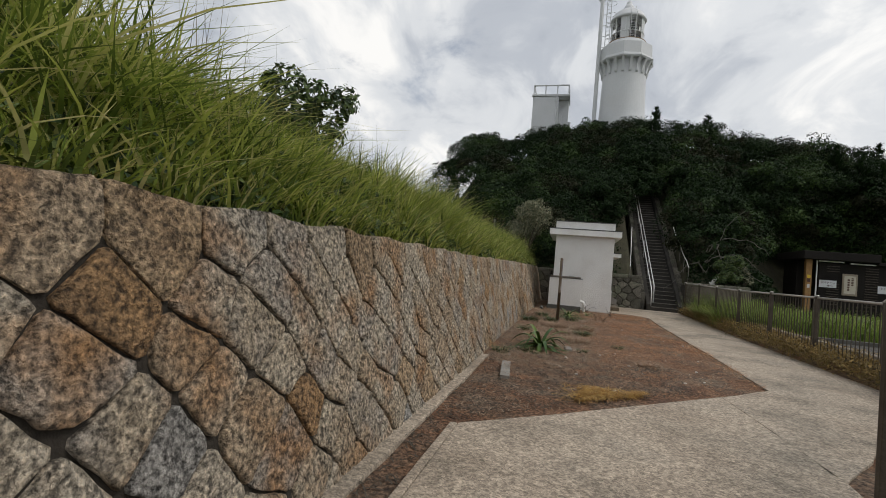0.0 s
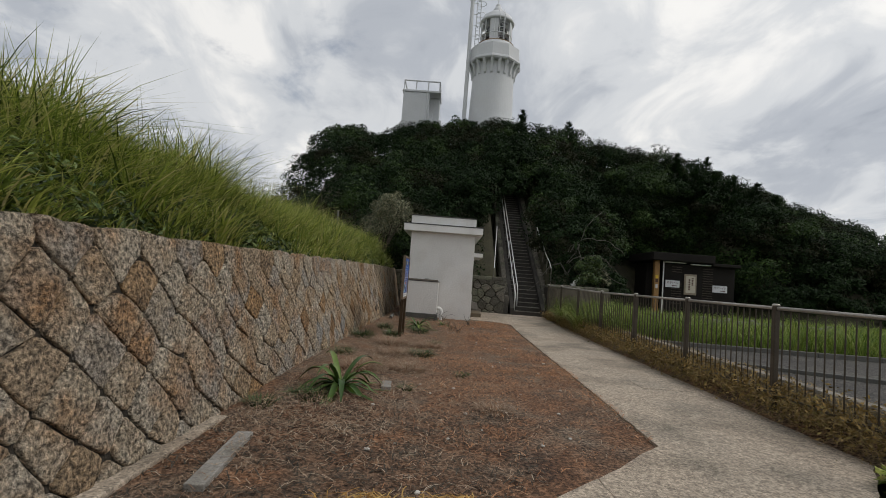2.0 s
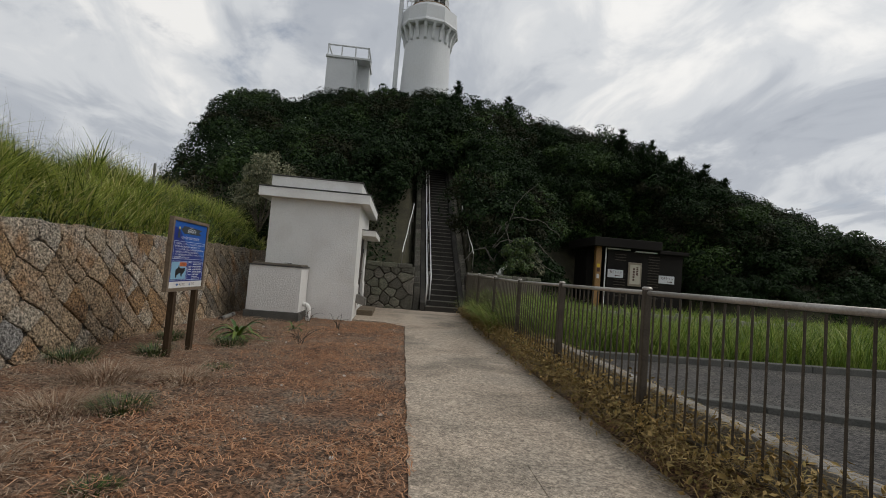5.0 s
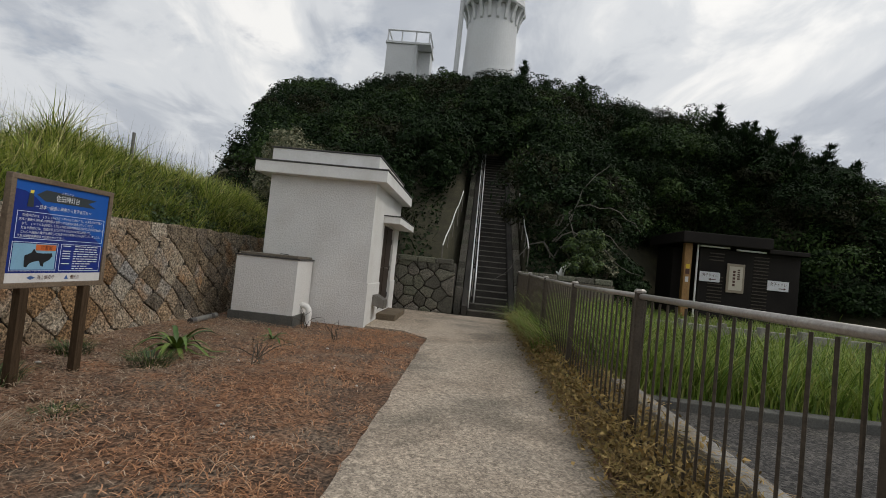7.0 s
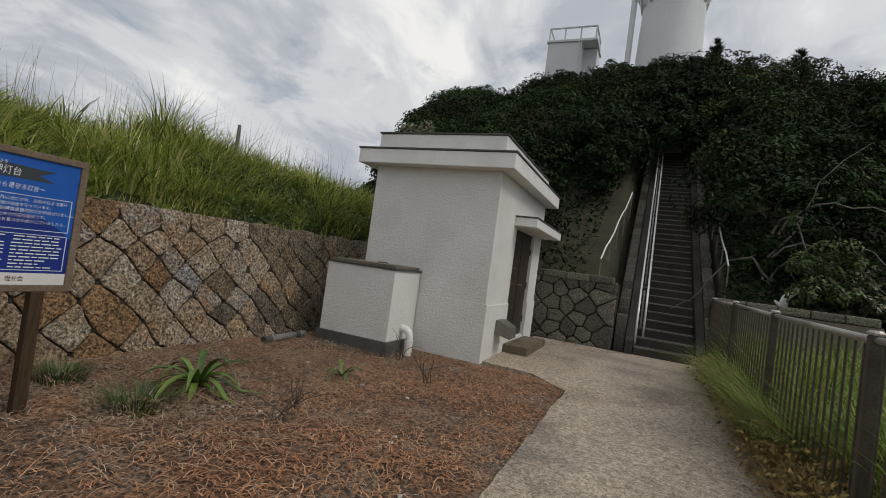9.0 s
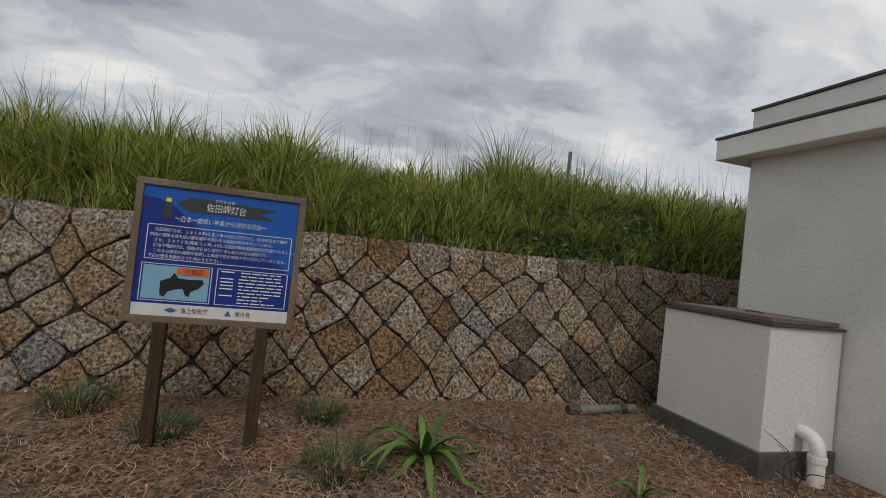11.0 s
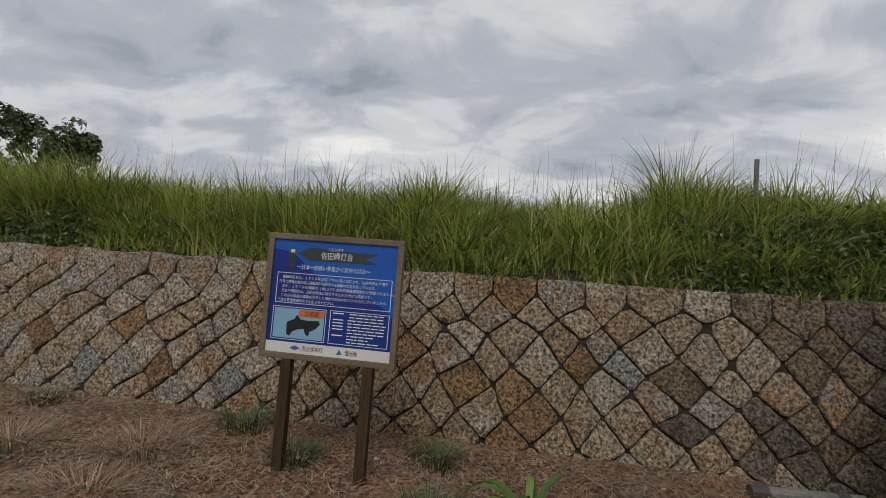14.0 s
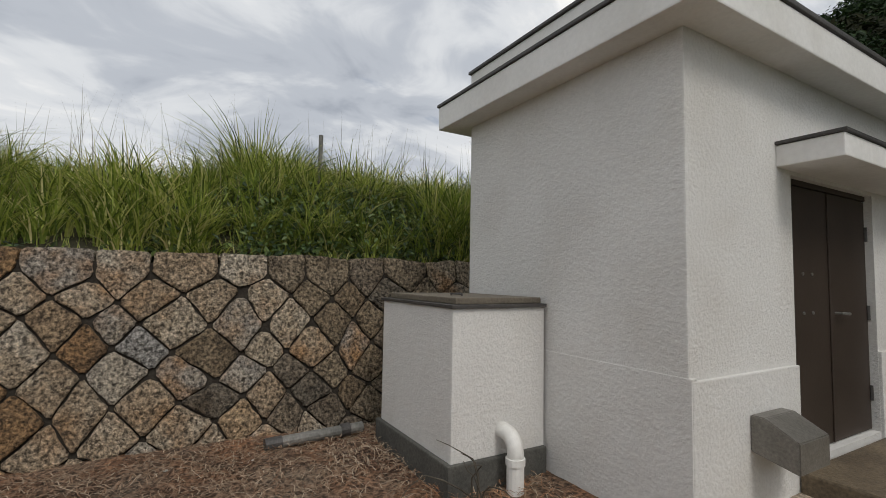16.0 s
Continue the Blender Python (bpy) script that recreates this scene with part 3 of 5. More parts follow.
for _ in range(34):
    s = rng.choice([-1, 1])
    y = rng.uniform(26.5, 31)
    crown((3.95 + s * rng.uniform(1.7, 2.3), y, hill_z(4, y) + rng.uniform(0.2, 2.0)), rng.uniform(0.5, 0.8), 700, 0.07, wood)
P = []
for _ in range(22000):      # ivy and ferns over the lower slope
    x, y = rng.uniform(-2, 9), rng.uniform(23.0, 31)
    if not 2.3 < x < 5.1 and y > foot_y(x) and (x < 0.8 or x > 3 or rng.random() < 0.35):
        P.append((x, y, hill_z(x, y) + 0.3 * rng.random() ** 2))
wood.append(leaves(np.array(P), rng.uniform(0.04, 0.11, len(P)), np.array([0, -0.4, 0.7]), 0.7))
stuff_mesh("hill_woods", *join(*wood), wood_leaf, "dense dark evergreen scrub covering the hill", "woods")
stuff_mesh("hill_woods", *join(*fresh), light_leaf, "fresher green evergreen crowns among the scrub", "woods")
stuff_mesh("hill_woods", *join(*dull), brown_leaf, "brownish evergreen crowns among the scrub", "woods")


def pine(loc, h, lean=0.0):
    ob = thing("pine_tree", loc, "dark wind-bent pine rising above the scrub", "tree", "pines on the ridge")
    base = Vector(loc)
    tip = base + Vector((lean, 0, h))
    part("trunk", tube([base, base.lerp(tip, 0.5) + Vector((0.1, 0, 0)), tip], [0.07, 0.05, 0.02], 7), bark, ob)
    got = []
    for i in range(9):
        f = 0.2 + 0.8 * i / 8
        p = np.array(base.lerp(tip, f))
        reach = (1.15 * (1 - f) + 0.10) * rng.uniform(0.7, 1.2)
        for a in rng.uniform(0, 6.28, 6):
            d = np.array([math.cos(a), math.sin(a), 0.25])
            n = int(70 * reach) + 14
            q = p + d * (reach * rng.random(n) ** 0.7)[:, None] + rng.normal(0, 0.05, (n, 3))
            got.append(blades(q, rng.uniform(0.1, 0.24, n), rng.uniform(0.03, 0.06, n), rng.uniform(0.3, 1.5, n), 2, 0.2, a + rng.normal(0, 0.5, n)))
    V, F = join(*got)
    me = bpy.data.meshes.new("crown")
    me.from_pydata(V, [], F)
    link("crown", me, wood_leaf, ob)


for x, y, tip, l in ((14.4, 32.2, 10.2, 0.1), (15.5, 32.2, 9.5, 0.2), (16.4, 32.1, 9.2, 0.4), (17.0, 31.6, 8.8, 0.7), (17.8, 31.2, 8.4, 1.1), (19.0, 31.0, 7.7, 0.9), (5.6, 40.5, 15.4, 0.1), (9.9, 41.3, 15.0, -0.2), (20.5, 40.6, 12.6, 0.3)):
    base_z = max(hill_z(x, y), tip - 2.6)
    pine((x, y, base_z), tip - base_z, l)



def shrub(name, loc, r, n, size, material, label, squash=0.9, stems=7, rise=0.0):
    ob = thing(name, loc, label, "shrub")
    bm = bmesh.new()
    for i in range(stems):
        a = 6.28 * i / stems
        top = Vector(loc) + Vector((math.cos(a) * r * 0.7, math.sin(a) * r * 0.7, r * squash * 1.2 + rise))
        tube([loc, Vector(loc).lerp(top, 0.5) + Vector((0, 0, 0.15 * r)), top], [0.035, 0.025, 0.008], 5, bm)
    part("stem", bm, bark, ob)
    got = []
    for i in range(9):
        d = rng.normal(size=3) * r * 0.42
        crown((loc[0] + d[0], loc[1] + d[1], loc[2] + rise + r * squash * 0.9 + d[2] * squash), r * 0.55, n // 9, size, got, squash)
    V, F = join(*got)
    me = bpy.data.meshes.new("foliage")
    me.from_pydata(V, [], F)
    link("foliage", me, material, ob)


shrub("silver_shrub", (-2.15, 22.9, 2.3), 1.35, 16000, 0.038, olive_leaf, "pale grey-green bushy shrub behind the white shed", 1.1)
shrub("green_shrub", (-4.4, 6.2, 2.2), 0.85, 5600, 0.05, low_leaf, "broad-leaved green bush standing in the long grass", 1.0, 11, 0.15)
shrub("leaning_shrub", (6.7, 23.75, 1.4), 0.85, 6500, 0.05, low_leaf, "rounded green bush above the stair side wall", 0.85)
shrub("pale_shrub", (7.35, 23.5, 1.4), 0.5, 1500, 0.045, olive_leaf, "grey-leaved bush at the end of the stair wall", 0.9)

# bare twisting branches in front of the dark wood
bare = thing("bare_tree", (6.2, 24.4, 1.8), "leafless grey twisting branches before the dark wood", "tree")
for i in range(7):
    p = Vector((5.9 + 0.12 * math.sin(i * 3), 23.7, 2.0 + 0.5 * (i % 3)))
    pts = [p]
    d = Vector((rng.uniform(-0.5, 0.9), rng.uniform(-0.2, 0.2), 1.1))
    curl = rng.uniform(0.05, 0.4)
    for j in range(10):
        d = (d + Vector(rng.normal(size=3) * 0.3) + Vector((curl * 0.6, 0, -curl * 0.5 * (j > 3)))).normalized()
        p = p + d * 0.3
        p.y = min(max(p.y, 23.3), 23.9)
        pts.append(p)
    part("branch", tube(pts, list(np.linspace(0.026, 0.005, len(pts))), 5), pale_wood, bare)
stump = bmesh.new()
tube([(6.05, 23.15, 1.45), (6.1, 23.15, 1.7), (6.25, 23.12, 1.86), (6.3, 23.1, 2.05)], [0.09, 0.07, 0.05, 0.02], 8, stump)
tube([(6.05, 23.15, 1.5), (5.92, 23.12, 1.62)], [0.05, 0.02], 7, stump)
tagged(part("driftwood", stump, pvc, smooth=True), "small bleached white root on the stair wall", "driftwood")

# ---- stairs ----
STAIR_Y, RISE, RUN = 22.5, 0.178, 0.275
stairs = thing("stairs", (4.05, STAIR_Y, 0.13), "long dark stone stairway climbing the hill", "stairs", kind="structure")
for i in range(40):
    y, z = STAIR_Y + i * RUN, 0.14 + (i + 1) * RISE
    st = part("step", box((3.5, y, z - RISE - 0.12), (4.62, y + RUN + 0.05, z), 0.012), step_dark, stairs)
    part("nosing", box((3.52, y - 0.012, z - 0.028), (4.6, y + 0.05, z + 0.004), 0.004), nosing_mat, st)
for name, x0, x1 in (("stringer", 3.34, 3.49), ("stringer", 4.63, 4.78)):
    bm = bmesh.new()
    y1 = STAIR_Y + 40 * RUN
    prof = [(STAIR_Y - 0.05, 0.05), (y1, 0.05 + 40 * RISE), (y1, 0.5 + 40 * RISE), (STAIR_Y - 0.05, 0.42)]
    a, b = [bm.verts.new((x0, y, z)) for y, z in prof], [bm.verts.new((x1, y, z)) for y, z in prof]
    bm.faces.new(a), bm.faces.new(b[::-1])
    for i in range(4):
        bm.faces.new((a[i], b[i], b[(i + 1) % 4], a[(i + 1) % 4]))
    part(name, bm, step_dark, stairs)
for x0 in (3.10, 4.80):       # rough stones edging the flight
    for i in range(34):
        y = STAIR_Y + 0.4 + i * 0.30
        z = 0.3 + (y - STAIR_Y) * RISE / RUN
        part("edge_stone", box((x0, y, z - 0.5), (x0 + 0.22, y + 0.285, z + 0.32 + rng.uniform(-0.04, 0.04)), 0.03), old_stone, stairs)
slope = RISE / RUN
rails = thing("stair_handrail", (3.6, STAIR_Y, 0.2), "bright double steel handrail along the stairs", "handrail")
for x, off in ((3.52, 0.0), (3.66, 0.35)):
    y0, y1 = STAIR_Y + 0.1 + off, STAIR_Y + 11
    part("rail", tube([(x, y0, 0.35), (x, y0, 0.95 + slope * (off)), (x, y0 + 0.1, 1.1 + slope * off), (x, y1, 1.1 + slope * (y1 - STAIR_Y))], 0.022, 8), rail_steel, rails, smooth=True)
for i in range(7):
    y = STAIR_Y + 0.6 + i * 1.6
    part("post", tube([(3.59, y, 0.2 + slope * (y - STAIR_Y)), (3.59, y, 1.08 + slope * (y - STAIR_Y))], 0.018, 6), steel, rails)
for x0, x1, ya, yb, dz in ((2.62, 2.95, 23.1, 26.6, 1.35), (5.12, 5.0, 23.4, 26.8, 1.4)):
    rope = thing("rope_rail", (x0, ya, 1.4), "thin pale rope handrail on slim stakes up the slope", "rope rail", "rope rails")
    pts = [(x0 + (x1 - x0) * s, ya + (yb - ya) * s, hill_z(x0, ya + (yb - ya) * s) + 0.55 + 0.05 * math.sin(s * 14)) for s in np.linspace(0, 1, 9)]
    part("rope", tube(pts, 0.018, 6), pvc, rope)
    for q in pts[::2]:
        part("stake", tube([(q[0], q[1], q[2] - 0.75), q], 0.016, 6), pale_wood, rope)


# ---- stone pieces ----
def clip(poly, px, py, nx, ny):
    """Keeps the part of a polygon on the side of the line through p away from n."""
    out = []
    for i in range(len(poly)):
        a, b = poly[i], poly[(i + 1) % len(poly)]
        da, db = (a[0] - px) * nx + (a[1] - py) * ny, (b[0] - px) * nx + (b[1] - py) * ny
        if da <= 0:
            out.append(a)
        if da * db < 0:
            s = da / (da - db)
            out.append((a[0] + (b[0] - a[0]) * s, a[1] + (b[1] - a[1]) * s))
    return out


def stone_cells(sites, lo, hi, top, reach):
    """Voronoi cells of the sites within the wall's face."""
    cells = []
    for i, (u, v) in enumerate(sites):
        t = top(u)
        poly = [(u - reach, lo), (u + reach, lo), (u + reach, t), (u - reach, t)]
        for j, (p, q) in enumerate(sites):
            if i != j and abs(p - u) < reach * 1.6 and abs(q - v) < reach * 1.6:
                poly = clip(poly, (u + p) / 2, (v + q) / 2, p - u, q - v)
                if len(poly) < 3:
                    break
        if len(poly) >= 3:
            cells.append(poly)
    return cells


def stone_mesh(poly, place, gap=0.009, bulge=0.05, seed=0, back=0.08):
    """A rough-hewn stone over a cell: broken edges, a pitted uneven face. place(u, v, depth) puts it on the wall."""
    r = random.Random(seed)
    cu, cv = sum(p[0] for p in poly) / len(poly), sum(p[1] for p in poly) / len(poly)
    ring, n = [], len(poly)
    for i in range(n):
        a, b = poly[i], poly[(i + 1) % n]
        L = math.hypot(b[0] - a[0], b[1] - a[1])
        if L < 0.02:
            continue
        m, nu, nv = max(2, int(L / 0.07)), (b[1] - a[1]) / L, (a[0] - b[0]) / L
        for k in range(m):
            f = k / m if k else min(0.28, r.uniform(0.015, 0.035) / L)
            w = r.uniform(-0.007, 0.007)
            ring.append((a[0] + (b[0] - a[0]) * f + nu * w, a[1] + (b[1] - a[1]) * f + nv * w))
        f = 1 - min(0.28, r.uniform(0.015, 0.035) / L)
        ring.append((a[0] + (b[0] - a[0]) * f, a[1] + (b[1] - a[1]) * f))
    h, tu, tv = bulge * r.uniform(0.55, 1.15), r.uniform(-0.04, 0.04), r.uniform(-0.04, 0.04)

    def face(u, v, edge):
        """Depth of the hewn face: a tilted plane, broken by flakes and pits."""
        q = (u * 6 + seed * 3.7, v * 6, 1)
        flake = abs(noise.noise(q)) * 0.018 - 0.007 + 0.009 * noise.noise((u * 17, v * 17, seed))
        return h * edge + (tu * (u - cu) + tv * (v - cv)) + flake * min(1, edge)

    def inset(k, edge, flat_=None):
        out = []
        for u, v in ring:
            L = math.hypot(u - cu, v - cv) or 1
            f = max(0.05, (L - k) / L) if k < 1 else (k - 1)
            p, q = cu + (u - cu) * f, cv + (v - cv) * f
            out.append(place(p, q, flat_ if flat_ is not None else face(p, q, edge)))
        return out
    rings = [inset(gap, 0, -back), inset(gap, 0, 0.0), inset(gap + 0.006, 0.62), inset(gap + 0.022, 0.95), inset(1.72, 1.0), inset(1.46, 1.05), inset(1.2, 1.08)]
    V = [p for q in rings for p in q] + [place(cu, cv, face(cu, cv, 1.08))]
    m, t = len(ring), len(rings) - 1
    F = [(k * m + i, k * m + (i + 1) % m, (k + 1) * m + (i + 1) % m, (k + 1) * m + i) for k in range(t) for i in range(m)]
    F += [(t * m + i, t * m + (i + 1) % m, (t + 1) * m) for i in range(m)]
    return V, F


def add_stone(V, F, parent, material):
    me = bpy.data.meshes.new("stone")
    me.from_pydata(V, [], F)
    me.polygons.foreach_set("use_smooth", [True] * len(F))
    link("stone", me, material, parent)


# ---- white shed ----
SX0, SX1, SY0, SY1 = -0.65, 1.50, 18.66, 21.9
shed = thing("shed", (0.5, 20.2, 0.05), "small white stucco utility shed with flat roof and brown door", "shed")
D0, D1, DT, DB = 19.86, 21.24, 2.22, 0.30
for lo, hi, bev in (((SX0, SY0, -0.1), (SX1, SY0 + 0.15, 2.93), 0.012), ((SX0, SY1 - 0.15, -0.1), (SX1, SY1, 2.93), 0.012), ((SX0, SY0 + 0.14, -0.1), (SX0 + 0.15, SY1 - 0.14, 2.93), 0),
                    ((SX1 - 0.15, SY0 + 0.14, -0.1), (SX1 - 0.001, D0, 2.93), 0), ((SX1 - 0.15, D1, -0.1), (SX1 - 0.001, SY1 - 0.14, 2.93), 0),
                    ((SX1 - 0.15, D0, DT), (SX1 - 0.001, D1, 2.93), 0), ((SX1 - 0.15, D0, -0.1), (SX1 - 0.001, D1, DB), 0)):
    part("wall", box(lo, hi, bev), plaster, shed)
part("lower_band", box((SX1 - 0.05, SY0 + 0.004, -0.1), (SX1 + 0.022, D0 - 0.004, 0.94), 0.008), plaster, shed)
part("lower_band", box((SX1 - 0.05, D1 + 0.004, -0.1), (SX1 + 0.022, SY1 - 0.004, 0.94), 0.008), plaster, shed)
part("lower_band", box((SX0 + 0.004, SY0 - 0.004, -0.1), (SX1 + 0.018, SY0 + 0.05, 0.955), 0.003), plaster, shed)
part("roof_slab", box((-0.90, 18.44, 2.925), (1.73, 22.1, 3.15), 0.012), smooth_white, shed)
part("roof_flashing", box((-0.915, 18.425, 3.152), (1.745, 22.115, 3.18), 0.006), dark_trim, shed)
part("parapet", box((-0.68, 18.67, 3.178), (1.50, 21.9, 3.46), 0.01), smooth_white, shed)
part("parapet_flashing", box((-0.70, 18.65, 3.462), (1.52, 21.92, 3.49), 0.006), dark_trim, shed)
part("canopy", box((1.43, 19.67, 2.25), (1.87, 22.02, 2.395), 0.01), smooth_white, shed)
part("canopy_flashing", box((1.44, 19.655, 2.397), (1.885, 22.035, 2.42), 0.005), dark_trim, shed)
part("door_frame", box((1.41, D0, DT - 0.04), (1.455, D1, DT), 0.004), door_brown, shed)
for y0, y1 in ((D0 + 0.004, 20.55), (20.56, D1 - 0.004)):
    leaf = part("door", box((1.415, y0, DB + 0.01), (1.445, y1, DT - 0.045), 0.005), door_brown, shed, "dark brown painted steel door leaf")
    if y0 > 20.2:
        part("handle", tube([(1.445, 20.63, 1.26), (1.49, 20.63, 1.26), (1.492, 20.65, 1.26), (1.49, 20.76, 1.255)], 0.011, 8), steel, leaf, "steel lever handle")
        for z in (0.6, 1.25, 1.9):
            part("hinge", tube([(1.452, D1 - 0.012, z - 0.06), (1.452, D1 - 0.012, z + 0.06)], 0.014, 8), dark_trim, leaf)
    else:
        part("astragal", box((1.446, 20.525, DB + 0.012), (1.454, 20.548, DT - 0.05), 0.003), door_brown, leaf)
        for yy, zz in ((20.12, 1.55), (20.26, 1.55), (20.12, 1.27), (20.26, 1.27)):
            part("bolt", tube([(1.445, yy, zz), (1.452, yy, zz)], 0.012, 8), steel, leaf)
# steel hood beside the door
hood = bmesh.new()
prof = [(SX1 + 0.023, 0.70), (SX1 + 0.10, 0.70), (SX1 + 0.275, 0.605), (SX1 + 0.275, 0.43), (SX1 + 0.023, 0.49)]
a, b = [hood.verts.new((x, 19.22, z)) for x, z in prof], [hood.verts.new((x, 19.58, z)) for x, z in prof]
hood.faces.new(a), hood.faces.new(b[::-1])
for i in range(5):
    hood.faces.new((a[i], b[i], b[(i + 1) % 5], a[(i + 1) % 5]))
bmesh.ops.recalc_face_normals(hood, faces=hood.faces)
bmesh.ops.bevel(hood, geom=hood.edges[:], offset=0.006, segments=2, affect="EDGES")
part("vent_hood", hood, hood_steel, shed, "grey sheet-metal vent hood")
tagged(part("door_step", box((1.525, 19.8, -0.05), (1.95, 21.3, 0.27), 0.02), step_stain), "low worn concrete step at the shed door", "step")

tank = thing("tank_housing", (-0.14, 18.2, 0.05), "white stucco tank housing with brown lid against the shed", "tank")
part("body", box((-0.745, 17.84, 0.2), (0.40, 18.635, 1.275), 0.008), plaster, tank)
part("plinth", box((-0.78, 17.805, -0.05), (0.43, 18.638, 0.275), 0.012), plinth_grey, tank, "dark cement plinth")
part("flashing", box((-0.765, 17.82, 1.276), (0.425, 18.638, 1.30), 0.004), dark_trim, tank)
lid = part("lid", box((-0.70, 17.88, 1.301), (0.37, 18.63, 1.345), 0.008), lid_brown, tank, "brown sheet lid with folded edge")
part("lid_grip", tube([(-0.05, 18.1, 1.346), (-0.05, 18.1, 1.36), (0.1, 18.1, 1.36), (0.1, 18.1, 1.346)], 0.008, 6), dark_trim, lid)
pipe = thing("drain_pipe", (0.56, 18.3, 0.06), "white plastic elbow drain pipe leaving the tank", "pipe")
arc = [(0.36, 18.25, 0.44)] + [(0.44 + 0.11 * math.sin(t), 18.25, 0.33 + 0.11 * math.cos(t)) for t in np.linspace(0, math.pi / 2, 7)] + [(0.55, 18.25, 0.27)]
part("elbow", tube(arc, 0.055, 14), pvc, pipe, smooth=True)
part("socket", tube([(0.55, 18.25, 0.30), (0.55, 18.25, 0.255)], 0.066, 14), pvc, pipe)
part("spigot", tube([(0.55, 18.25, 0.27), (0.55, 18.25, 0.05)], 0.058, 14), pvc, pipe)
old = thing("fallen_pipe", (-1.0, 17.2, 0.12), "old grey plastic pipe lying along the wall", "pipe")
part("tube", tube([(-0.92, 16.95, 0.14), (-0.95, 17.75, 0.16)], 0.045, 12), pvc_old, old)
part("collar", tube([(-0.944, 17.55, 0.155), (-0.948, 17.63, 0.158)], 0.055, 12), dark_trim, old)
part("collar", tube([(-0.918, 16.93, 0.139), (-0.925, 17.06, 0.143)], 0.05, 12), dark_trim, old)

# ---- information sign ----
sign = thing("information_sign", (-0.27, 13.68, 0.15), "blue printed information board on brown timber legs", "sign")
YA, YB, ZA, ZB, FX = 13.13, 14.20, 0.895, 1.845, -0.27
for lo, hi in (((FX - 0.03, YA, ZA), (FX + 0.03, YB, ZA + 0.045)), ((FX - 0.03, YA, ZB - 0.045), (FX + 0.03, YB, ZB)),
               ((FX - 0.029, YA, ZA + 0.043), (FX + 0.029, YA + 0.045, ZB - 0.043)), ((FX - 0.029, YB - 0.045, ZA + 0.043), (FX + 0.029, YB, ZB - 0.043))):
    part("frame", box(lo, hi, 0.006), frame_wood, sign)
for y in (13.36, 14.0):
    part("leg", box((FX - 0.035, y - 0.04, 0.0), (FX + 0.035, y + 0.04, ZA - 0.001), 0.006), sign_wood, sign)
board = part("panel", box((FX - 0.01, YA + 0.044, ZA + 0.044), (FX + 0.012, YB - 0.044, ZB - 0.044)), flat("print_blue", (0.005, 0.025, 0.21), 0.55), sign)
PX, PY, PZ, PW, PH = FX + 0.013, YA + 0.045, ZB - 0.045, YB - YA - 0.09, ZB - ZA - 0.09
FACE = Matrix(((0, 0, 1, 0), (1, 0, 0, 0), (0, 1, 0, 0), (0, 0, 0, 1)))


def printed(name, pts, colour, layer=1, cname=""):
    """A flat printed patch: (u, v) over the panel, v down."""
    bm = bmesh.new()
    bm.faces.new([bm.verts.new((PX + layer * 0.0012, PY + u * PW, PZ - v * PH)) for u, v in pts])
    bmesh.ops.recalc_face_normals(bm, faces=bm.faces)
    bm.normal_update()
    if bm.faces[:][0].normal.x < 0:
        bmesh.ops.reverse_faces(bm, faces=bm.faces)
    part(name, bm, flat(cname or name, colour, 0.55), board)


def rect(u0, v0, u1, v1):
    return [(u0, v0), (u1, v0), (u1, v1), (u0, v1)]


def outline(u0, v0, u1, v1, w=0.006):
    for r in (rect(u0, v0, u1, v0 + w), rect(u0, v1 - w, u1, v1), rect(u0, v0, u0 + w, v1), rect(u1 - w, v0, u1, v1)):
        printed("rule", r, (0.55, 0.62, 0.75), 3, "print_white_line")


def text(body, u, v, size, colour, cname, width=None, align="LEFT", layer=4, m=None, parent=None, name="lettering", shear=0.0):
    cu = bpy.data.curves.new("text", "FONT")
    cu.body, cu.size, cu.align_x, cu.resolution_u = body, size, align, 2
    cu.shear = shear
    tmp = new("text", cu)
    bpy.context.view_layer.update()
    me = bpy.data.meshes.new_from_object(tmp.evaluated_get(bpy.context.evaluated_depsgraph_get()))
    bpy.data.objects.remove(tmp)
    if width and len(me.vertices):
        xs = [q.co.x for q in me.vertices]
        k = width / max(1e-6, max(xs) - min(xs))
        for q in me.vertices:
            q.co.x *= k
    me.transform((m or Matrix.Translation((PX + layer * 0.0012, PY + u * PW, PZ - v * PH))) @ FACE if m is None else m)
    me.name = name
    me.materials.clear()
    return link(name, me, flat(cname, colour, 0.4), parent or board)


WHITE = (0.72, 0.74, 0.76)
printed("light_blue_field", [(0.0, 0.0), (0.998, 0.0), (0.998, 0.62), (0.93, 0.55), (0.8, 0.46), (0.6, 0.42), (0.42, 0.36), (0.30, 0.24), (0.2, 0.15), (0.1, 0.10), (0.0, 0.09)], (0.006, 0.09, 0.40), 1)
printed("white_footer", rect(0, 0.905, 1, 0.999), (0.66, 0.65, 0.63), 2)
printed("title_band", [(0.20, 0.12), (0.29, 0.06), (0.85, 0.085), (0.75, 0.13), (0.85, 0.175), (0.29, 0.175)], (0.035, 0.045, 0.05), 2)
printed("lighthouse_emblem", [(0.135, 0.11), (0.175, 0.11), (0.185, 0.25), (0.125, 0.25)], (0.02, 0.03, 0.05), 2, "title_band")
printed("lamp_emblem", rect(0.138, 0.085, 0.172, 0.115), (0.75, 0.6, 0.06), 3)
text("さだみさき", 0.44, 0.078, 0.026, WHITE, "print_white", 0.12)
text("佐田岬灯台", 0.39, 0.152, 0.062, WHITE, "print_white", 0.25)
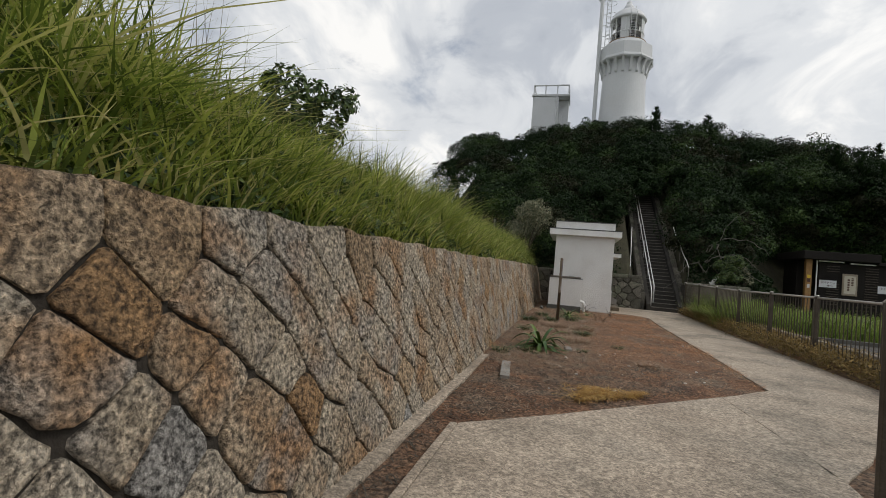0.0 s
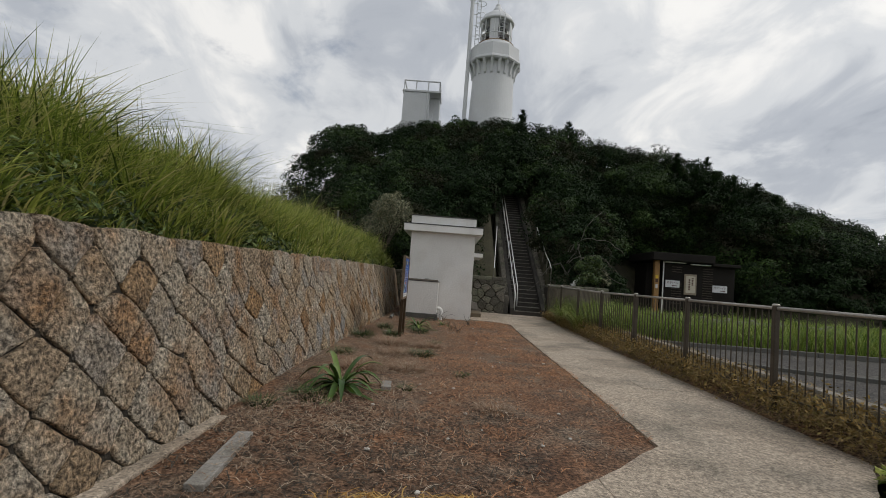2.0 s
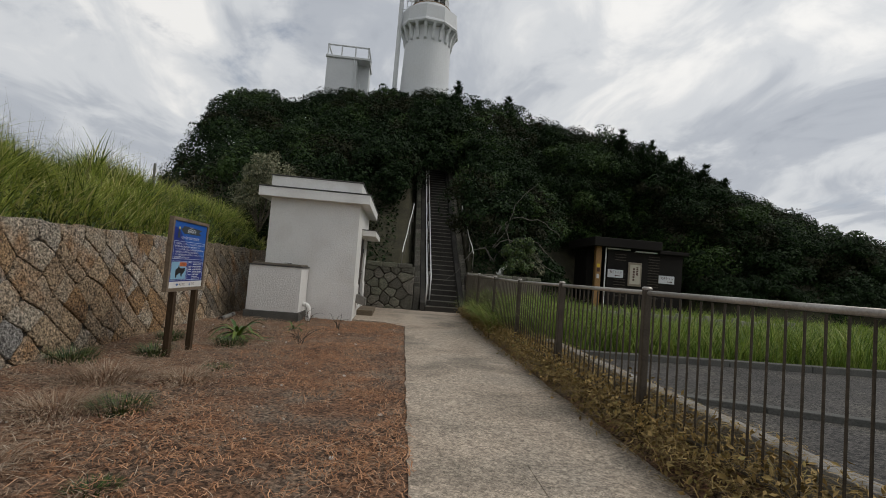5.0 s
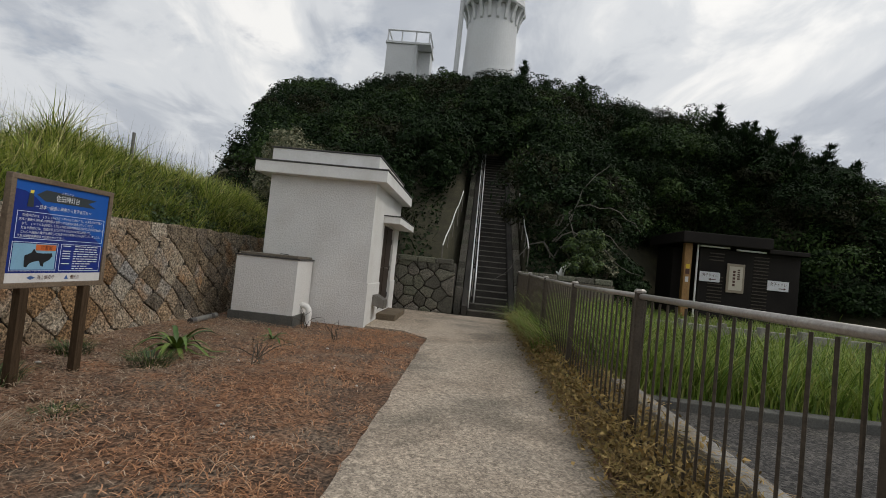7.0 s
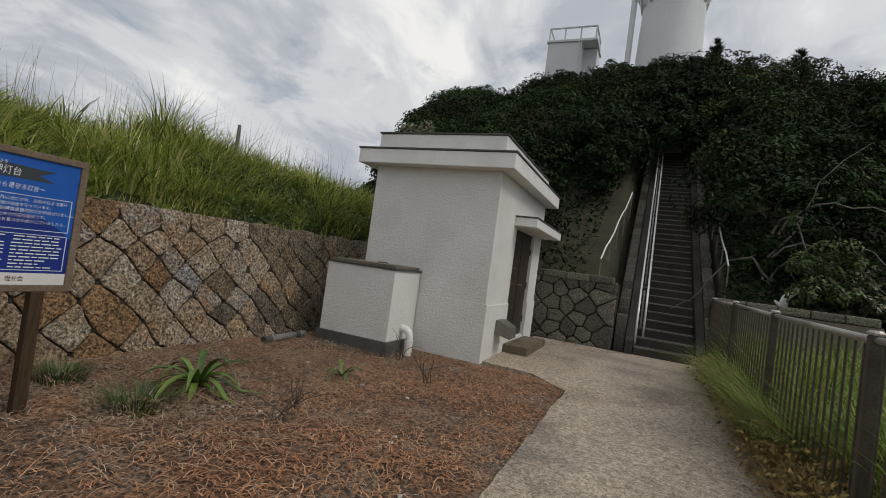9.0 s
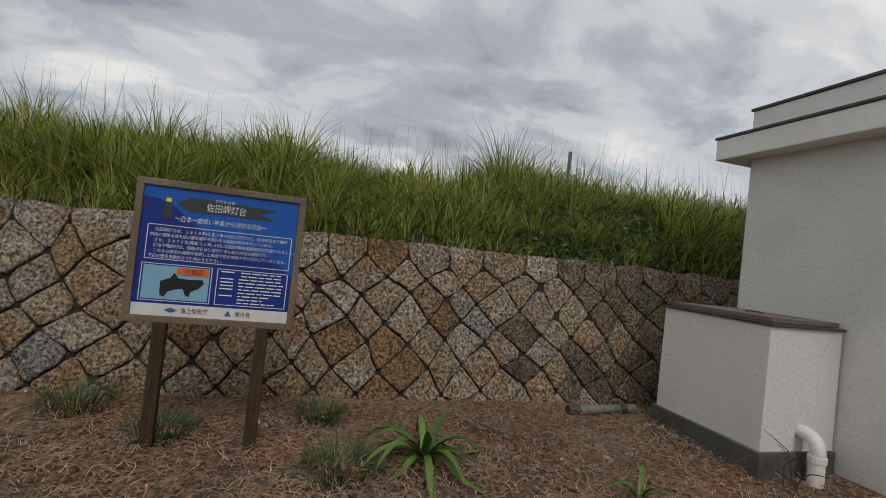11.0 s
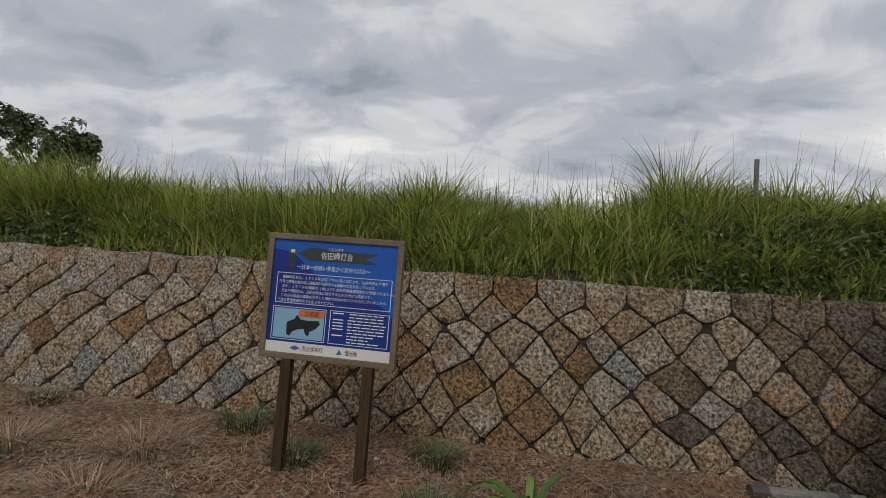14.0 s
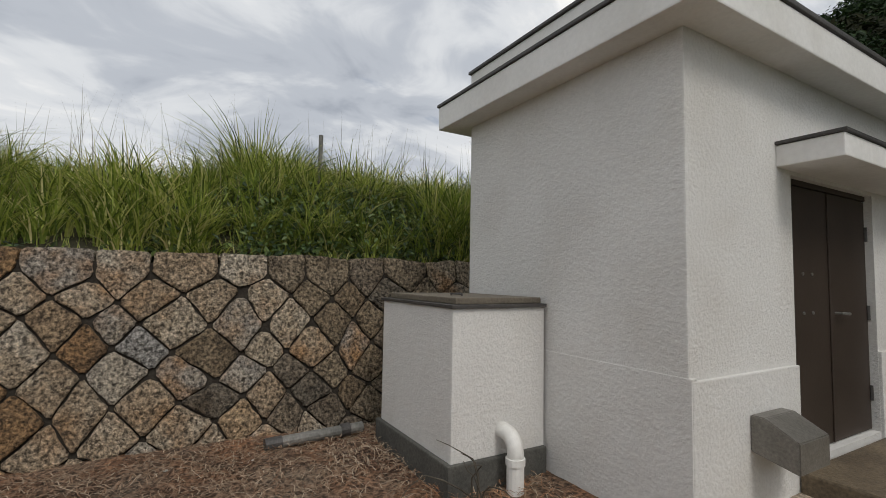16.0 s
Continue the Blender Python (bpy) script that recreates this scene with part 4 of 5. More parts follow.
text("～日本一細長い半島から見守る灯台～", 0.2, 0.255, 0.042, WHITE, "print_white", 0.58, shear=0.15)
outline(0.045, 0.295, 0.975, 0.565)
LINES = ["　佐田岬灯台は、１９１８年(大正７年)４月に点灯され、以来今日まで瀬戸", "内海と豊後水道を結ぶ速吸瀬戸を航行する船舶の安全を守っています。", "　また、１９７６年(昭和５１年)３月に佐田岬黄金碆照射灯が併設されました。",
         "　灯台や照射灯は、船舶が安全に航行するための大切な施設です。", "　これらの施設の異常を発見した場合や何かお気づきの点がございましたら、", "下記の管理事務所までお知らせください。"]
for i, s in enumerate(LINES):
    text(s, 0.065, 0.345 + i * 0.041, 0.027, WHITE, "print_white", 0.0265 * len(s) * 0.90)
outline(0.035, 0.595, 0.475, 0.885)
printed("map_sea", rect(0.05, 0.61, 0.46, 0.87), (0.22, 0.42, 0.58), 2)
printed("map_land", [(0.16, 0.73), (0.22, 0.70), (0.24, 0.66), (0.27, 0.70), (0.33, 0.705), (0.42, 0.70), (0.43, 0.73), (0.40, 0.77), (0.35, 0.80), (0.345, 0.84), (0.32, 0.83), (0.30, 0.78), (0.25, 0.79), (0.21, 0.81), (0.19, 0.85), (0.165, 0.84), (0.16, 0.79)], (0.012, 0.013, 0.015), 3)
printed("map_label", rect(0.255, 0.615, 0.455, 0.675), (0.62, 0.15, 0.04), 4)
text("位置図", 0.30, 0.66, 0.04, (0.08, 0.03, 0.02), "print_dark", 0.11, layer=5)
outline(0.505, 0.595, 0.975, 0.885)
for i, (u0, u1, w) in enumerate(((0.53, 0.66, 0.93), (0.0, 0.66, 0.93), (0.53, 0.65, 0.93), (0.53, 0.65, 0.95), (0.53, 0.65, 0.94), (0.53, 0.65, 0.94), (0.0, 0.65, 0.94), (0.53, 0.65, 0.88), (0.0, 0.65, 0.82), (0.0, 0.65, 0.90))):
    v = 0.612 + i * 0.027
    if u0:
        printed("small_print", rect(u0, v, u0 + 0.085, v + 0.009), WHITE, 3, "print_white")
    u = u1
    while u < w - 0.02:      # unreadable small print as short bars
        s = random.uniform(0.02, 0.07)
        printed("small_print", rect(u, v, min(u + s, w), v + 0.009), WHITE, 3, "print_white")
        u += s + 0.01
text("海上保安庁", 0.30, 0.967, 0.042, (0.05, 0.05, 0.06), "print_dark", 0.17)
text("燈光会", 0.645, 0.967, 0.042, (0.05, 0.05, 0.06), "print_dark", 0.10)
printed("blue_emblem", [(0.20, 0.952), (0.24, 0.93), (0.285, 0.952), (0.24, 0.972)], (0.05, 0.12, 0.32), 3)
printed("blue_emblem", [(0.58, 0.972), (0.602, 0.925), (0.625, 0.972)], (0.05, 0.12, 0.32), 3)

# ---- metal fence ----
fence = thing("metal_fence", (4.8, 13, 0.1), "bronze-brown metal railing fence with slim upright bars", "fence")
POSTS = [(2.1, 3.85), (3.45, 5.31), (4.8, 6.77)] + [(4.8, y) for y in (8.95, 11.1, 13.3, 15.55, 17.78, 20.0, 22.2)]
for x, y in POSTS:
    p = part("post", box((x - 0.033, y - 0.033, -0.05), (x + 0.033, y + 0.033, ground_z(y) + 1.345), 0.012), fence_metal, fence)
    part("cap", lathe([(0.042, ground_z(y) + 1.346), (0.045, ground_z(y) + 1.36), (0.03, ground_z(y) + 1.375)], (x, y), 12), rail_metal, p)
bar_me = None
for (xa, ya), (xb, yb) in zip(POSTS, POSTS[1:]):
    d = Vector((xb - xa, yb - ya, 0)).normalized()
    za, zb = ground_z(ya), ground_z(yb)
    for dz, r, m_ in ((1.32, 0.022, rail_metal), (0.27, 0.016, fence_metal)):
        part("rail", tube([(xa + d.x * 0.04, ya + d.y * 0.04, za + dz), (xb - d.x * 0.04, yb - d.y * 0.04, zb + dz)], r, 8), m_, fence, smooth=True)
    for i in range(1, 17):
        s = i / 17
        if bar_me is None:
            b0 = part("bar", tube([(0, 0, 0), (0, 0, 1.02)], 0.0085, 6), fence_metal)
            bar_me = b0.data
            bpy.data.objects.remove(b0)
        ob = new("bar", bar_me)
        ob.parent = fence
        ob.matrix_parent_inverse = Matrix.Translation(-fence.location)
        ob.location = (xa + (xb - xa) * s, ya + (yb - ya) * s, za + (zb - za) * s + 0.27)

cover = tagged(part("drain_cover", box((3.62, 9.95, 0.0), (4.35, 10.45, 0.066), 0.004), concrete), "flush concrete access cover set into the path", "cover")

# ---- toilet block ----
toilet = thing("toilet_block", (13.4, 28.5, 0.45), "dark brown timber-clad public toilet block", "toilet")
TX0, TX1, TY = 11.3, 15.5, 27.5
part("floor_slab", box((TX0 - 0.2, TY - 0.4, 0.1), (TX1 + 0.3, TY + 2.8, 0.5), 0.02), concrete_grey, toilet)
part("wall", box((TX0 + 0.6, TY, 0.5), (TX1, TY + 2.4, 3.1), 0.02), black_wall, toilet)
part("side_wall", box((TX0 + 0.0, TY + 0.9, 0.5), (TX0 + 0.62, TY + 2.4, 3.1), 0.02), black_wall, toilet)
part("roof", box((TX0 - 0.25, TY - 0.5, 3.22), (TX0 + 2.9, TY + 2.7, 3.62), 0.03), black_wall, toilet)
part("roof", box((TX0 + 2.9, TY - 0.3, 3.1), (TX1 + 0.12, TY + 2.6, 3.26), 0.03), black_wall, toilet)
part("corner_post", box((TX0 + 0.02, TY - 0.1, 0.5), (TX0 + 0.28, TY + 0.12, 3.22), 0.01), ochre_wood, toilet, "ochre wooden corner post")
part("drip_pipe", tube([(TX0 + 0.48, TY - 0.08, 0.5), (TX0 + 0.48, TY - 0.08, 3.2)], 0.035, 8), pvc, toilet)
for lo, hi in (((TX0 + 0.55, TY - 0.14, 3.14), (TX0 + 1.6, TY - 0.06, 3.2)), ((TX0 + 1.85, TY - 0.14, 3.1), (TX0 + 2.9, TY - 0.06, 3.16))):
    part("edge_trim", box(lo, hi, 0.01), pvc, toilet)
for u0, n0, n1 in ((0.95, 0, 16), (2.55, 0, 16)):
    for i in range(n0, n1):
        if u0 < 1 and 8 < i < 13:
            continue
        part("louvre", box((TX0 + u0, TY - 0.035, 1.05 + i * 0.125), (TX0 + u0 + 0.52, TY - 0.002, 1.085 + i * 0.125), 0.006), fence_metal, toilet)
for u0, u1, z0, z1, body in ((0.62, 1.35, 1.88, 2.24, "男子トイレ"), (3.05, 3.8, 1.78, 2.14, "女子トイレ")):
    sg = part("notice", box((TX0 + u0, TY - 0.06, z0), (TX0 + u1, TY - 0.037, z1), 0.004), flat("notice_white", (0.62, 0.62, 0.64)), toilet, "white notice with dark letters")
    mm = Matrix.Translation((TX0 + u0 + 0.08, TY - 0.064, z0 + 0.19)) @ Matrix(((1, 0, 0, 0), (0, 0, -1, 0), (0, 1, 0, 0), (0, 0, 0, 1)))
    text(body, 0, 0, 0.14, (0.03, 0.03, 0.04), "print_dark", u1 - u0 - 0.16, m=mm, parent=sg)
    arrow = bmesh.new()
    s = -1 if u0 < 1 else 1
    c = TX0 + (u0 + u1) / 2 + 0.12
    arrow.faces.new([arrow.verts.new((c + s * a, TY - 0.064, z0 + 0.09 + b)) for a, b in ((0.16, 0), (0.08, 0.05), (0.08, 0.015), (-0.1, 0.015), (-0.1, -0.015), (0.08, -0.015), (0.08, -0.05))])
    part("arrow", arrow, flat("print_dark", (0.05, 0.05, 0.06)), sg)
sg = part("framed_notice", box((TX0 + 1.58, TY - 0.07, 1.55), (TX0 + 2.22, TY - 0.03, 2.62), 0.02), flat("notice_frame", (0.28, 0.23, 0.17)), toilet, "cream framed notice with vertical writing")
part("paper", box((TX0 + 1.66, TY - 0.082, 1.65), (TX0 + 2.14, TY - 0.072, 2.52), 0.004), flat("notice_paper", (0.52, 0.47, 0.38)), sg)
for x, z0, z1 in ((1.84, 1.8, 2.4), (2.0, 2.05, 2.45)):
    for i in range(5):
        h = (z1 - z0) / 5
        part("writing", box((TX0 + x - 0.05, TY - 0.086, z0 + i * h), (TX0 + x + 0.04, TY - 0.083, z0 + i * h + h * 0.7)), flat("print_dark", (0.05, 0.05, 0.06)), sg)
part("yellow_plate", box((TX0 + 0.08, TY - 0.115, 2.28), (TX0 + 0.22, TY - 0.102, 2.44)), flat("notice_yellow", (0.7, 0.48, 0.03)), toilet)
part("dark_plate", box((TX0 + 0.08, TY - 0.115, 2.08), (TX0 + 0.22, TY - 0.102, 2.26)), flat("print_dark", (0.05, 0.05, 0.06)), toilet)
part("white_plate", box((TX0 + 0.09, TY - 0.115, 1.78), (TX0 + 0.2, TY - 0.102, 1.98)), flat("notice_white", (0.62, 0.62, 0.64)), toilet)
edge = thing("parking_kerb", (12, 22, 0.4), "pale low concrete edging before the toilet block", "kerb", kind="structure")
for i in range(8):
    part("kerb_stone", box((7.6 + i * 1.05, 22.2 - 0.06 * i, 0.2), (8.63 + i * 1.05, 22.45 - 0.06 * i, 0.62), 0.015), concrete_grey, edge)
for i in range(9):
    part("kerb_block", box((8.0 + i * 0.95, 22.0 - 0.06 * i, 0.4), (8.16 + i * 0.95, 22.18 - 0.06 * i, 0.72), 0.012), concrete_grey, edge)

# ---- lighthouse ----
LC = (3.3, 44.0)
lh = thing("lighthouse", (*LC, 11.5), "white round lighthouse with corbelled gallery and domed lantern", "lighthouse")
part("tower", lathe([(2.02, 11), (1.96, 15), (1.84, 19.2), (1.86, 20.75)], LC, 64), tower_white, lh, smooth=False)
part("gallery", lathe([(1.95, 20.5), (2.38, 20.52), (2.46, 20.64), (2.42, 20.8), (2.34, 20.86), (2.3, 21.9), (2.1, 22.0)], LC, 10, turn=0.16), tower_white, lh)
for k in range(20):
    a = 2 * math.pi * k / 20 + 0.16
    m_ = Matrix.Translation((*LC, 0)) @ Matrix.Rotation(a, 4, "Z")
    bm = bmesh.new()
    prof = [(1.78, 19.3), (1.95, 19.45), (2.06, 20.0), (2.32, 20.53), (1.78, 20.53)]
    f0, f1 = [bm.verts.new((r, -0.11, z)) for r, z in prof], [bm.verts.new((r, 0.11, z)) for r, z in prof]
    bm.faces.new(f0), bm.faces.new(f1[::-1])
    for i in range(5):
        bm.faces.new((f0[i], f1[i], f1[(i + 1) % 5], f0[(i + 1) % 5]))
    bmesh.ops.recalc_face_normals(bm, faces=bm.faces)
    bm.transform(m_)
    part("corbel", bm, tower_white, lh)
part("drum", lathe([(1.9, 21.9), (1.75, 22.1), (1.62, 22.45)], LC, 48), tower_white, lh)
part("lantern_ring", lathe([(1.62, 22.44), (1.66, 22.5), (1.5, 22.56)], LC, 48), rust, lh, "rust-stained ring below the lantern")
part("lantern_glazing", lathe([(1.36, 22.55), (1.36, 24.55)], LC, 32), glass, lh)
part("lamp", lathe([(0.25, 22.5), (0.6, 22.9), (0.66, 23.5), (0.6, 24.1), (0.3, 24.5)], LC, 24), flat("lens_grey", (0.12, 0.13, 0.13)), lh)
for k in range(10):
    a = 2 * math.pi * k / 10 + 0.1
    part("mullion", tube([(LC[0] + 1.38 * math.cos(a), LC[1] + 1.38 * math.sin(a), z) for z in (22.5, 24.6)], 0.05, 6), tower_white, lh)
for a0, a1 in ((4.2, 4.75), (2.6, 3.5), (5.6, 6.6)):
    bm = bmesh.new()
    pts = [(LC[0] + 1.40 * math.cos(a), LC[1] + 1.40 * math.sin(a)) for a in np.linspace(a0, a1, 8)]
    for (x0, y0), (x1, y1) in zip(pts, pts[1:]):
        bm.faces.new([bm.verts.new(q) for q in ((x0, y0, 22.5), (x1, y1, 22.5), (x1, y1, 24.6), (x0, y0, 24.6))])
    bmesh.ops.remove_doubles(bm, verts=bm.verts, dist=0.001)
    bmesh.ops.solidify(bm, geom=bm.faces[:], thickness=0.03)
    part("lantern_panel", bm, tower_white, lh)
part("lantern_sill", lathe([(1.42, 23.2), (1.45, 23.24), (1.42, 23.28)], LC, 40), tower_white, lh)
part("dome", lathe([(1.5, 24.5), (1.58, 24.62), (1.5, 24.75), (1.3, 25.15), (0.9, 25.5), (0.5, 25.68), (0.48, 25.85), (0.42, 26.0), (0.3, 26.2), (0.22, 26.25), (0.24, 26.4), (0.12, 26.55), (0.02, 26.6)], LC, 40), tower_white, lh, smooth=True)
part("finial", tube([(*LC, 26.55), (*LC, 27.6)], 0.03, 6), tower_white, lh)
for s in (-0.22, 0.22):
    part("ladder_rail", tube([(LC[0] + 0.35 + s, LC[1] - 1.52, 22.5), (LC[0] + 0.35 + s, LC[1] - 1.62, 24.7), (LC[0] + 0.3 + s, LC[1] - 0.9, 25.6)], 0.03, 5), tower_white, lh)
for i in range(9):
    part("rung", tube([(LC[0] + 0.13, LC[1] - 1.55, 22.7 + i * 0.23), (LC[0] + 0.57, LC[1] - 1.55, 22.7 + i * 0.23)], 0.02, 5), tower_white, lh)

annex = thing("annex_building", (4.2, 42.6, 12), "low white flat-roofed building at the lighthouse foot", "building")
part("wall", box((3.4, 41.6, 11), (5.9, 43.4, 14.7), 0.03), tower_white, annex)
part("roof", box((3.2, 41.4, 14.7), (6.1, 43.6, 14.92), 0.03), tower_white, annex)

mast = thing("antenna_mast", (0.95, 43.2, 11.5), "slim white steel mast with caged ladder", "mast")
part("pole", tube([(0.95, 43.2, 11), (0.95, 43.2, 32)], [0.19, 0.16], 12), tower_white, mast)
for s in (0.45, 0.8):
    part("ladder_rail", tube([(0.95 + s, 43.2, 20.5), (0.95 + s, 43.2, 31.5)], 0.035, 5), tower_white, mast)
for i in range(27):
    part("rung", tube([(1.4, 43.2, 20.7 + i * 0.4), (1.75, 43.2, 20.7 + i * 0.4)], 0.025, 5), tower_white, mast)
for i in range(11):
    z = 21 + i
    part("cage_hoop", tube([(1.58 + 0.42 * math.cos(t) + 0.2, 43.2 - 0.42 * math.sin(t), z) for t in np.linspace(-2.4, 2.4, 11)], 0.025, 5), tower_white, mast)
    part("bracket", tube([(0.95, 43.2, z), (1.5, 43.2, z)], 0.03, 5), tower_white, mast)
for s in (-1, 1):
    part("brace", tube([(0.95, 43.2, 26.0), (0.95 + s * 0.9, 43.2, 27.3)], 0.05, 6), tower_white, mast)
part("antenna_bar", tube([(-0.1, 43.2, 27.35), (2.0, 43.2, 27.35)], 0.06, 6), tower_white, mast)

relay = thing("relay_tower", (-3, 46, 11.5), "white square concrete tower with roof railing", "tower")
bm = bmesh.new()
box((-4.75, 45, 11), (-2.35, 47.6, 18.3), 0.03, bm)
box((-2.36, 46.1, 11), (-1.4, 47.6, 18.28), 0.02, bm)
part("wall", bm, tower_white, relay)
part("roof_edge", box((-4.85, 44.9, 18.3), (-1.3, 47.7, 18.48), 0.03), tower_white, relay)
part("landing", box((-2.35, 44.9, 14.95), (-1.2, 46.1, 15.1), 0.02), tower_white, relay)
part("box_unit", box((-1.39, 45.6, 15.1), (-1.1, 46.2, 16.0), 0.02), tower_white, relay)
part("downpipe", tube([(-2.55, 44.93, 12), (-2.55, 44.93, 18.3)], 0.06, 6), tower_white, relay)
part("light_pole", tube([(-2.0, 45.2, 15.1), (-2.0, 45.2, 16.4)], 0.06, 6), tower_white, relay)
for x in (-4.7, -3.6, -2.5, -1.45):
    for y in (45, 47.5):
        part("railing_post", tube([(x, y, 18.45), (x, y, 19.35)], 0.06, 6), tower_white, relay)
for a_, b_ in (((-4.75, 45, 19.35), (-1.4, 45, 19.35)), ((-4.75, 47.5, 19.35), (-1.4, 47.5, 19.35)), ((-4.7, 45, 19.35), (-4.7, 47.5, 19.35)), ((-1.45, 45, 19.35), (-1.45, 47.5, 19.35))):
    part("railing", tube([a_, b_], 0.07, 6), tower_white, relay)

pole = tagged(part("marker_pole", tube([(-2.98, 17.85, 2.0), (-2.98, 17.85, 3.32)], 0.028, 10), pvc_old), "short grey pole standing in the long grass", "pole")

# ---- stair side walls ----
def masonry(name, x0, x1, z1, seed, label, plain_from=99):
    w = thing(name, ((x0 + x1) / 2, 22.6, 0), label, "wall", kind="structure")
    part("core", box((x0, 22.58, -0.1), (x1, 23.4, z1 - 0.03), 0), mortar, w)
    r = random.Random(seed)
    sites = [(x0 + 0.2 + (i + 0.5 * (j % 2)) * 0.4 + r.uniform(-0.1, 0.1), 0.12 + j * 0.27 + r.uniform(-0.07, 0.07)) for j in range(6) for i in range(int((x1 - x0) / 0.4))]
    for i, cell in enumerate(stone_cells(sites, 0.05, 0, lambda u: z1, 0.6)):
        cell = clip(clip(cell, x0, 0, -1, 0), min(x1, plain_from), 0, 1, 0)
        if len(cell) >= 3:
            V, F = stone_mesh(cell, lambda u, v, d: (u, 22.56 - d, v), 0.01, 0.04, seed + i)
            add_stone(V, F, w, old_stone)
    if plain_from < x1:
        part("rendered_face", box((plain_from, 22.52, -0.05), (x1, 22.6, z1 - 0.06), 0.01), lid_brown, w)
    for i in range(int((x1 - x0) / 0.5)):
        part("coping_stone", box((x0 + i * 0.5, 22.5, z1 - 0.05), (x0 + i * 0.5 + 0.485, 22.95, z1 + 0.1), 0.03), old_stone, w)


masonry("wall_stair_west", -1.5, 3.08, 1.55, 11, "mossy rubble wall left of the stair foot")
masonry("wall_stair_east", 4.86, 7.4, 1.42, 37, "low rendered wall with stone coping at the stair foot", 5.12)
bm = bmesh.new()
for i in range(50):
    box((16.5 + i * 0.55, 29.2 + rng.uniform(-0.1, 0.1), 0.2), (17.02 + i * 0.55, 29.8, 0.9 + rng.uniform(-0.15, 0.2)), 0.05, bm)
tagged(part("wall_rubble_far", bm, old_stone), "low dark rubble wall at the foot of the hill", "wall", kind="structure")

# ---- long stone retaining wall ----
wall = thing("wall_west", (-1.4, 9, 0), "granite retaining wall of diamond-laid rough stones", "wall", kind="structure")
bm = bmesh.new()
prof = [(-1.9, -0.3), (WALL_FOOT - 0.023 + BATTER * 0.3, -0.3), (WALL_FOOT - 0.023 - BATTER * 1.50, 1.50), (-1.9, 1.50)]
a, b = [bm.verts.new((x, -8, z)) for x, z in prof], [bm.verts.new((x - (0.016 if z > 0 else 0), 22.55, z + (0.08 if z > 0 else 0))) for x, z in prof]
bm.faces.new(a), bm.faces.new(b[::-1])
for i in range(4):
    bm.faces.new((a[i], b[i], b[(i + 1) % 4], a[(i + 1) % 4]))
bmesh.ops.recalc_face_normals(bm, faces=bm.faces)
part("core", bm, mortar, wall)
PITCH = 0.425
rs = random.Random(5)
ROWS_UP = 7
knots = {}
for i in range(-1, int(30.6 / PITCH) + 2):          # corners of the diamond courses, each a little out of true
    for j in range(-2, ROWS_UP + 1):
        u = -7.9 + (i + 0.5 * (j % 2)) * PITCH
        v = j * (wall_top(u) - 0.18) / ROWS_UP
        u += 0.10 * noise.noise((u * 1.1, v * 1.5, 21))
        v += 0.09 * noise.noise((u * 1.1, v * 1.5, 47))
        knots[i, j] = (u + rs.uniform(-0.06, 0.06), v + rs.uniform(-0.05, 0.05) * (0.8 if j == ROWS_UP else 1))
cells = []
for i in range(0, int(30.6 / PITCH)):
    for j in range(-2, ROWS_UP):
        k = j % 2
        left, right = knots[i - 1 + k, j + 1], knots[i + k, j + 1]
        if j + 2 <= ROWS_UP:
            quad = [knots[i, j], right, knots[i, j + 2], left]
            if rs.random() < 0.3:      # a corner knocked off
                q = rs.randrange(4)
                a, b, c = quad[q - 1], quad[q], quad[(q + 1) % 4]
                quad[q:q + 1] = [(b[0] + (a[0] - b[0]) * 0.22, b[1] + (a[1] - b[1]) * 0.22), (b[0] + (c[0] - b[0]) * 0.22, b[1] + (c[1] - b[1]) * 0.22)]
        else:                          # top course: upright joints, pointed below
            lean = rs.uniform(-0.03, 0.03)
            quad = [knots[i, j], right, (right[0], wall_top(right[0]) + 0.02 * math.sin(right[0] * 7)), (left[0], wall_top(left[0]) + 0.02 * math.sin(left[0] * 7)), left]
        cells.append(quad)


def on_wall(u, v, d):
    return (WALL_FOOT - BATTER * v + d, u, v + 0.0 * d)


rest, near_count = [], 0
for i, cell in enumerate(cells):
    cu = sum(p[0] for p in cell) / len(cell)
    V, F = stone_mesh(cell, on_wall, 0.0095, 0.02, i, 0.3 if max(p[1] for p in cell) > wall_top(cu) - 0.06 else 0.08)
    if 0.9 < cu < 18.7 and near_count < 400:
        near_count += 1
        cv = sum(p[1] for p in cell) / len(cell)
        kind_ = granite
        # towards the shed: damp stones with the shade there painted in
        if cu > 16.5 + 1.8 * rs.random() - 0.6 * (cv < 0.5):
            kind_ = damp_shaded_granite
        elif 12.6 < cu < 15.8 and cv < 1.25 and rs.random() < 0.5 or rs.random() < 0.07:
            kind_ = rusty_granite
        elif rs.random() < 0.025:
            kind_ = blue_granite
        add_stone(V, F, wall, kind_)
    else:
        rest.append((V, F))
V, F = join(*rest)
me = bpy.data.meshes.new("stones")
me.from_pydata(V, [], F)
me.polygons.foreach_set("use_smooth", [True] * len(F))
tagged(link("stones", me, granite_far, wall), kind="stuff")

# ---- grass on the bank ----
def bank_points(n, x0, x1, y0, y1, power=1.0):
    x = x0 + (x1 - x0) * rng.random(n) ** power
    y = rng.uniform(y0, y1, n)
    return np.array([(a, b, bank_z(a, b) - 0.02) for a, b in zip(x, y)])


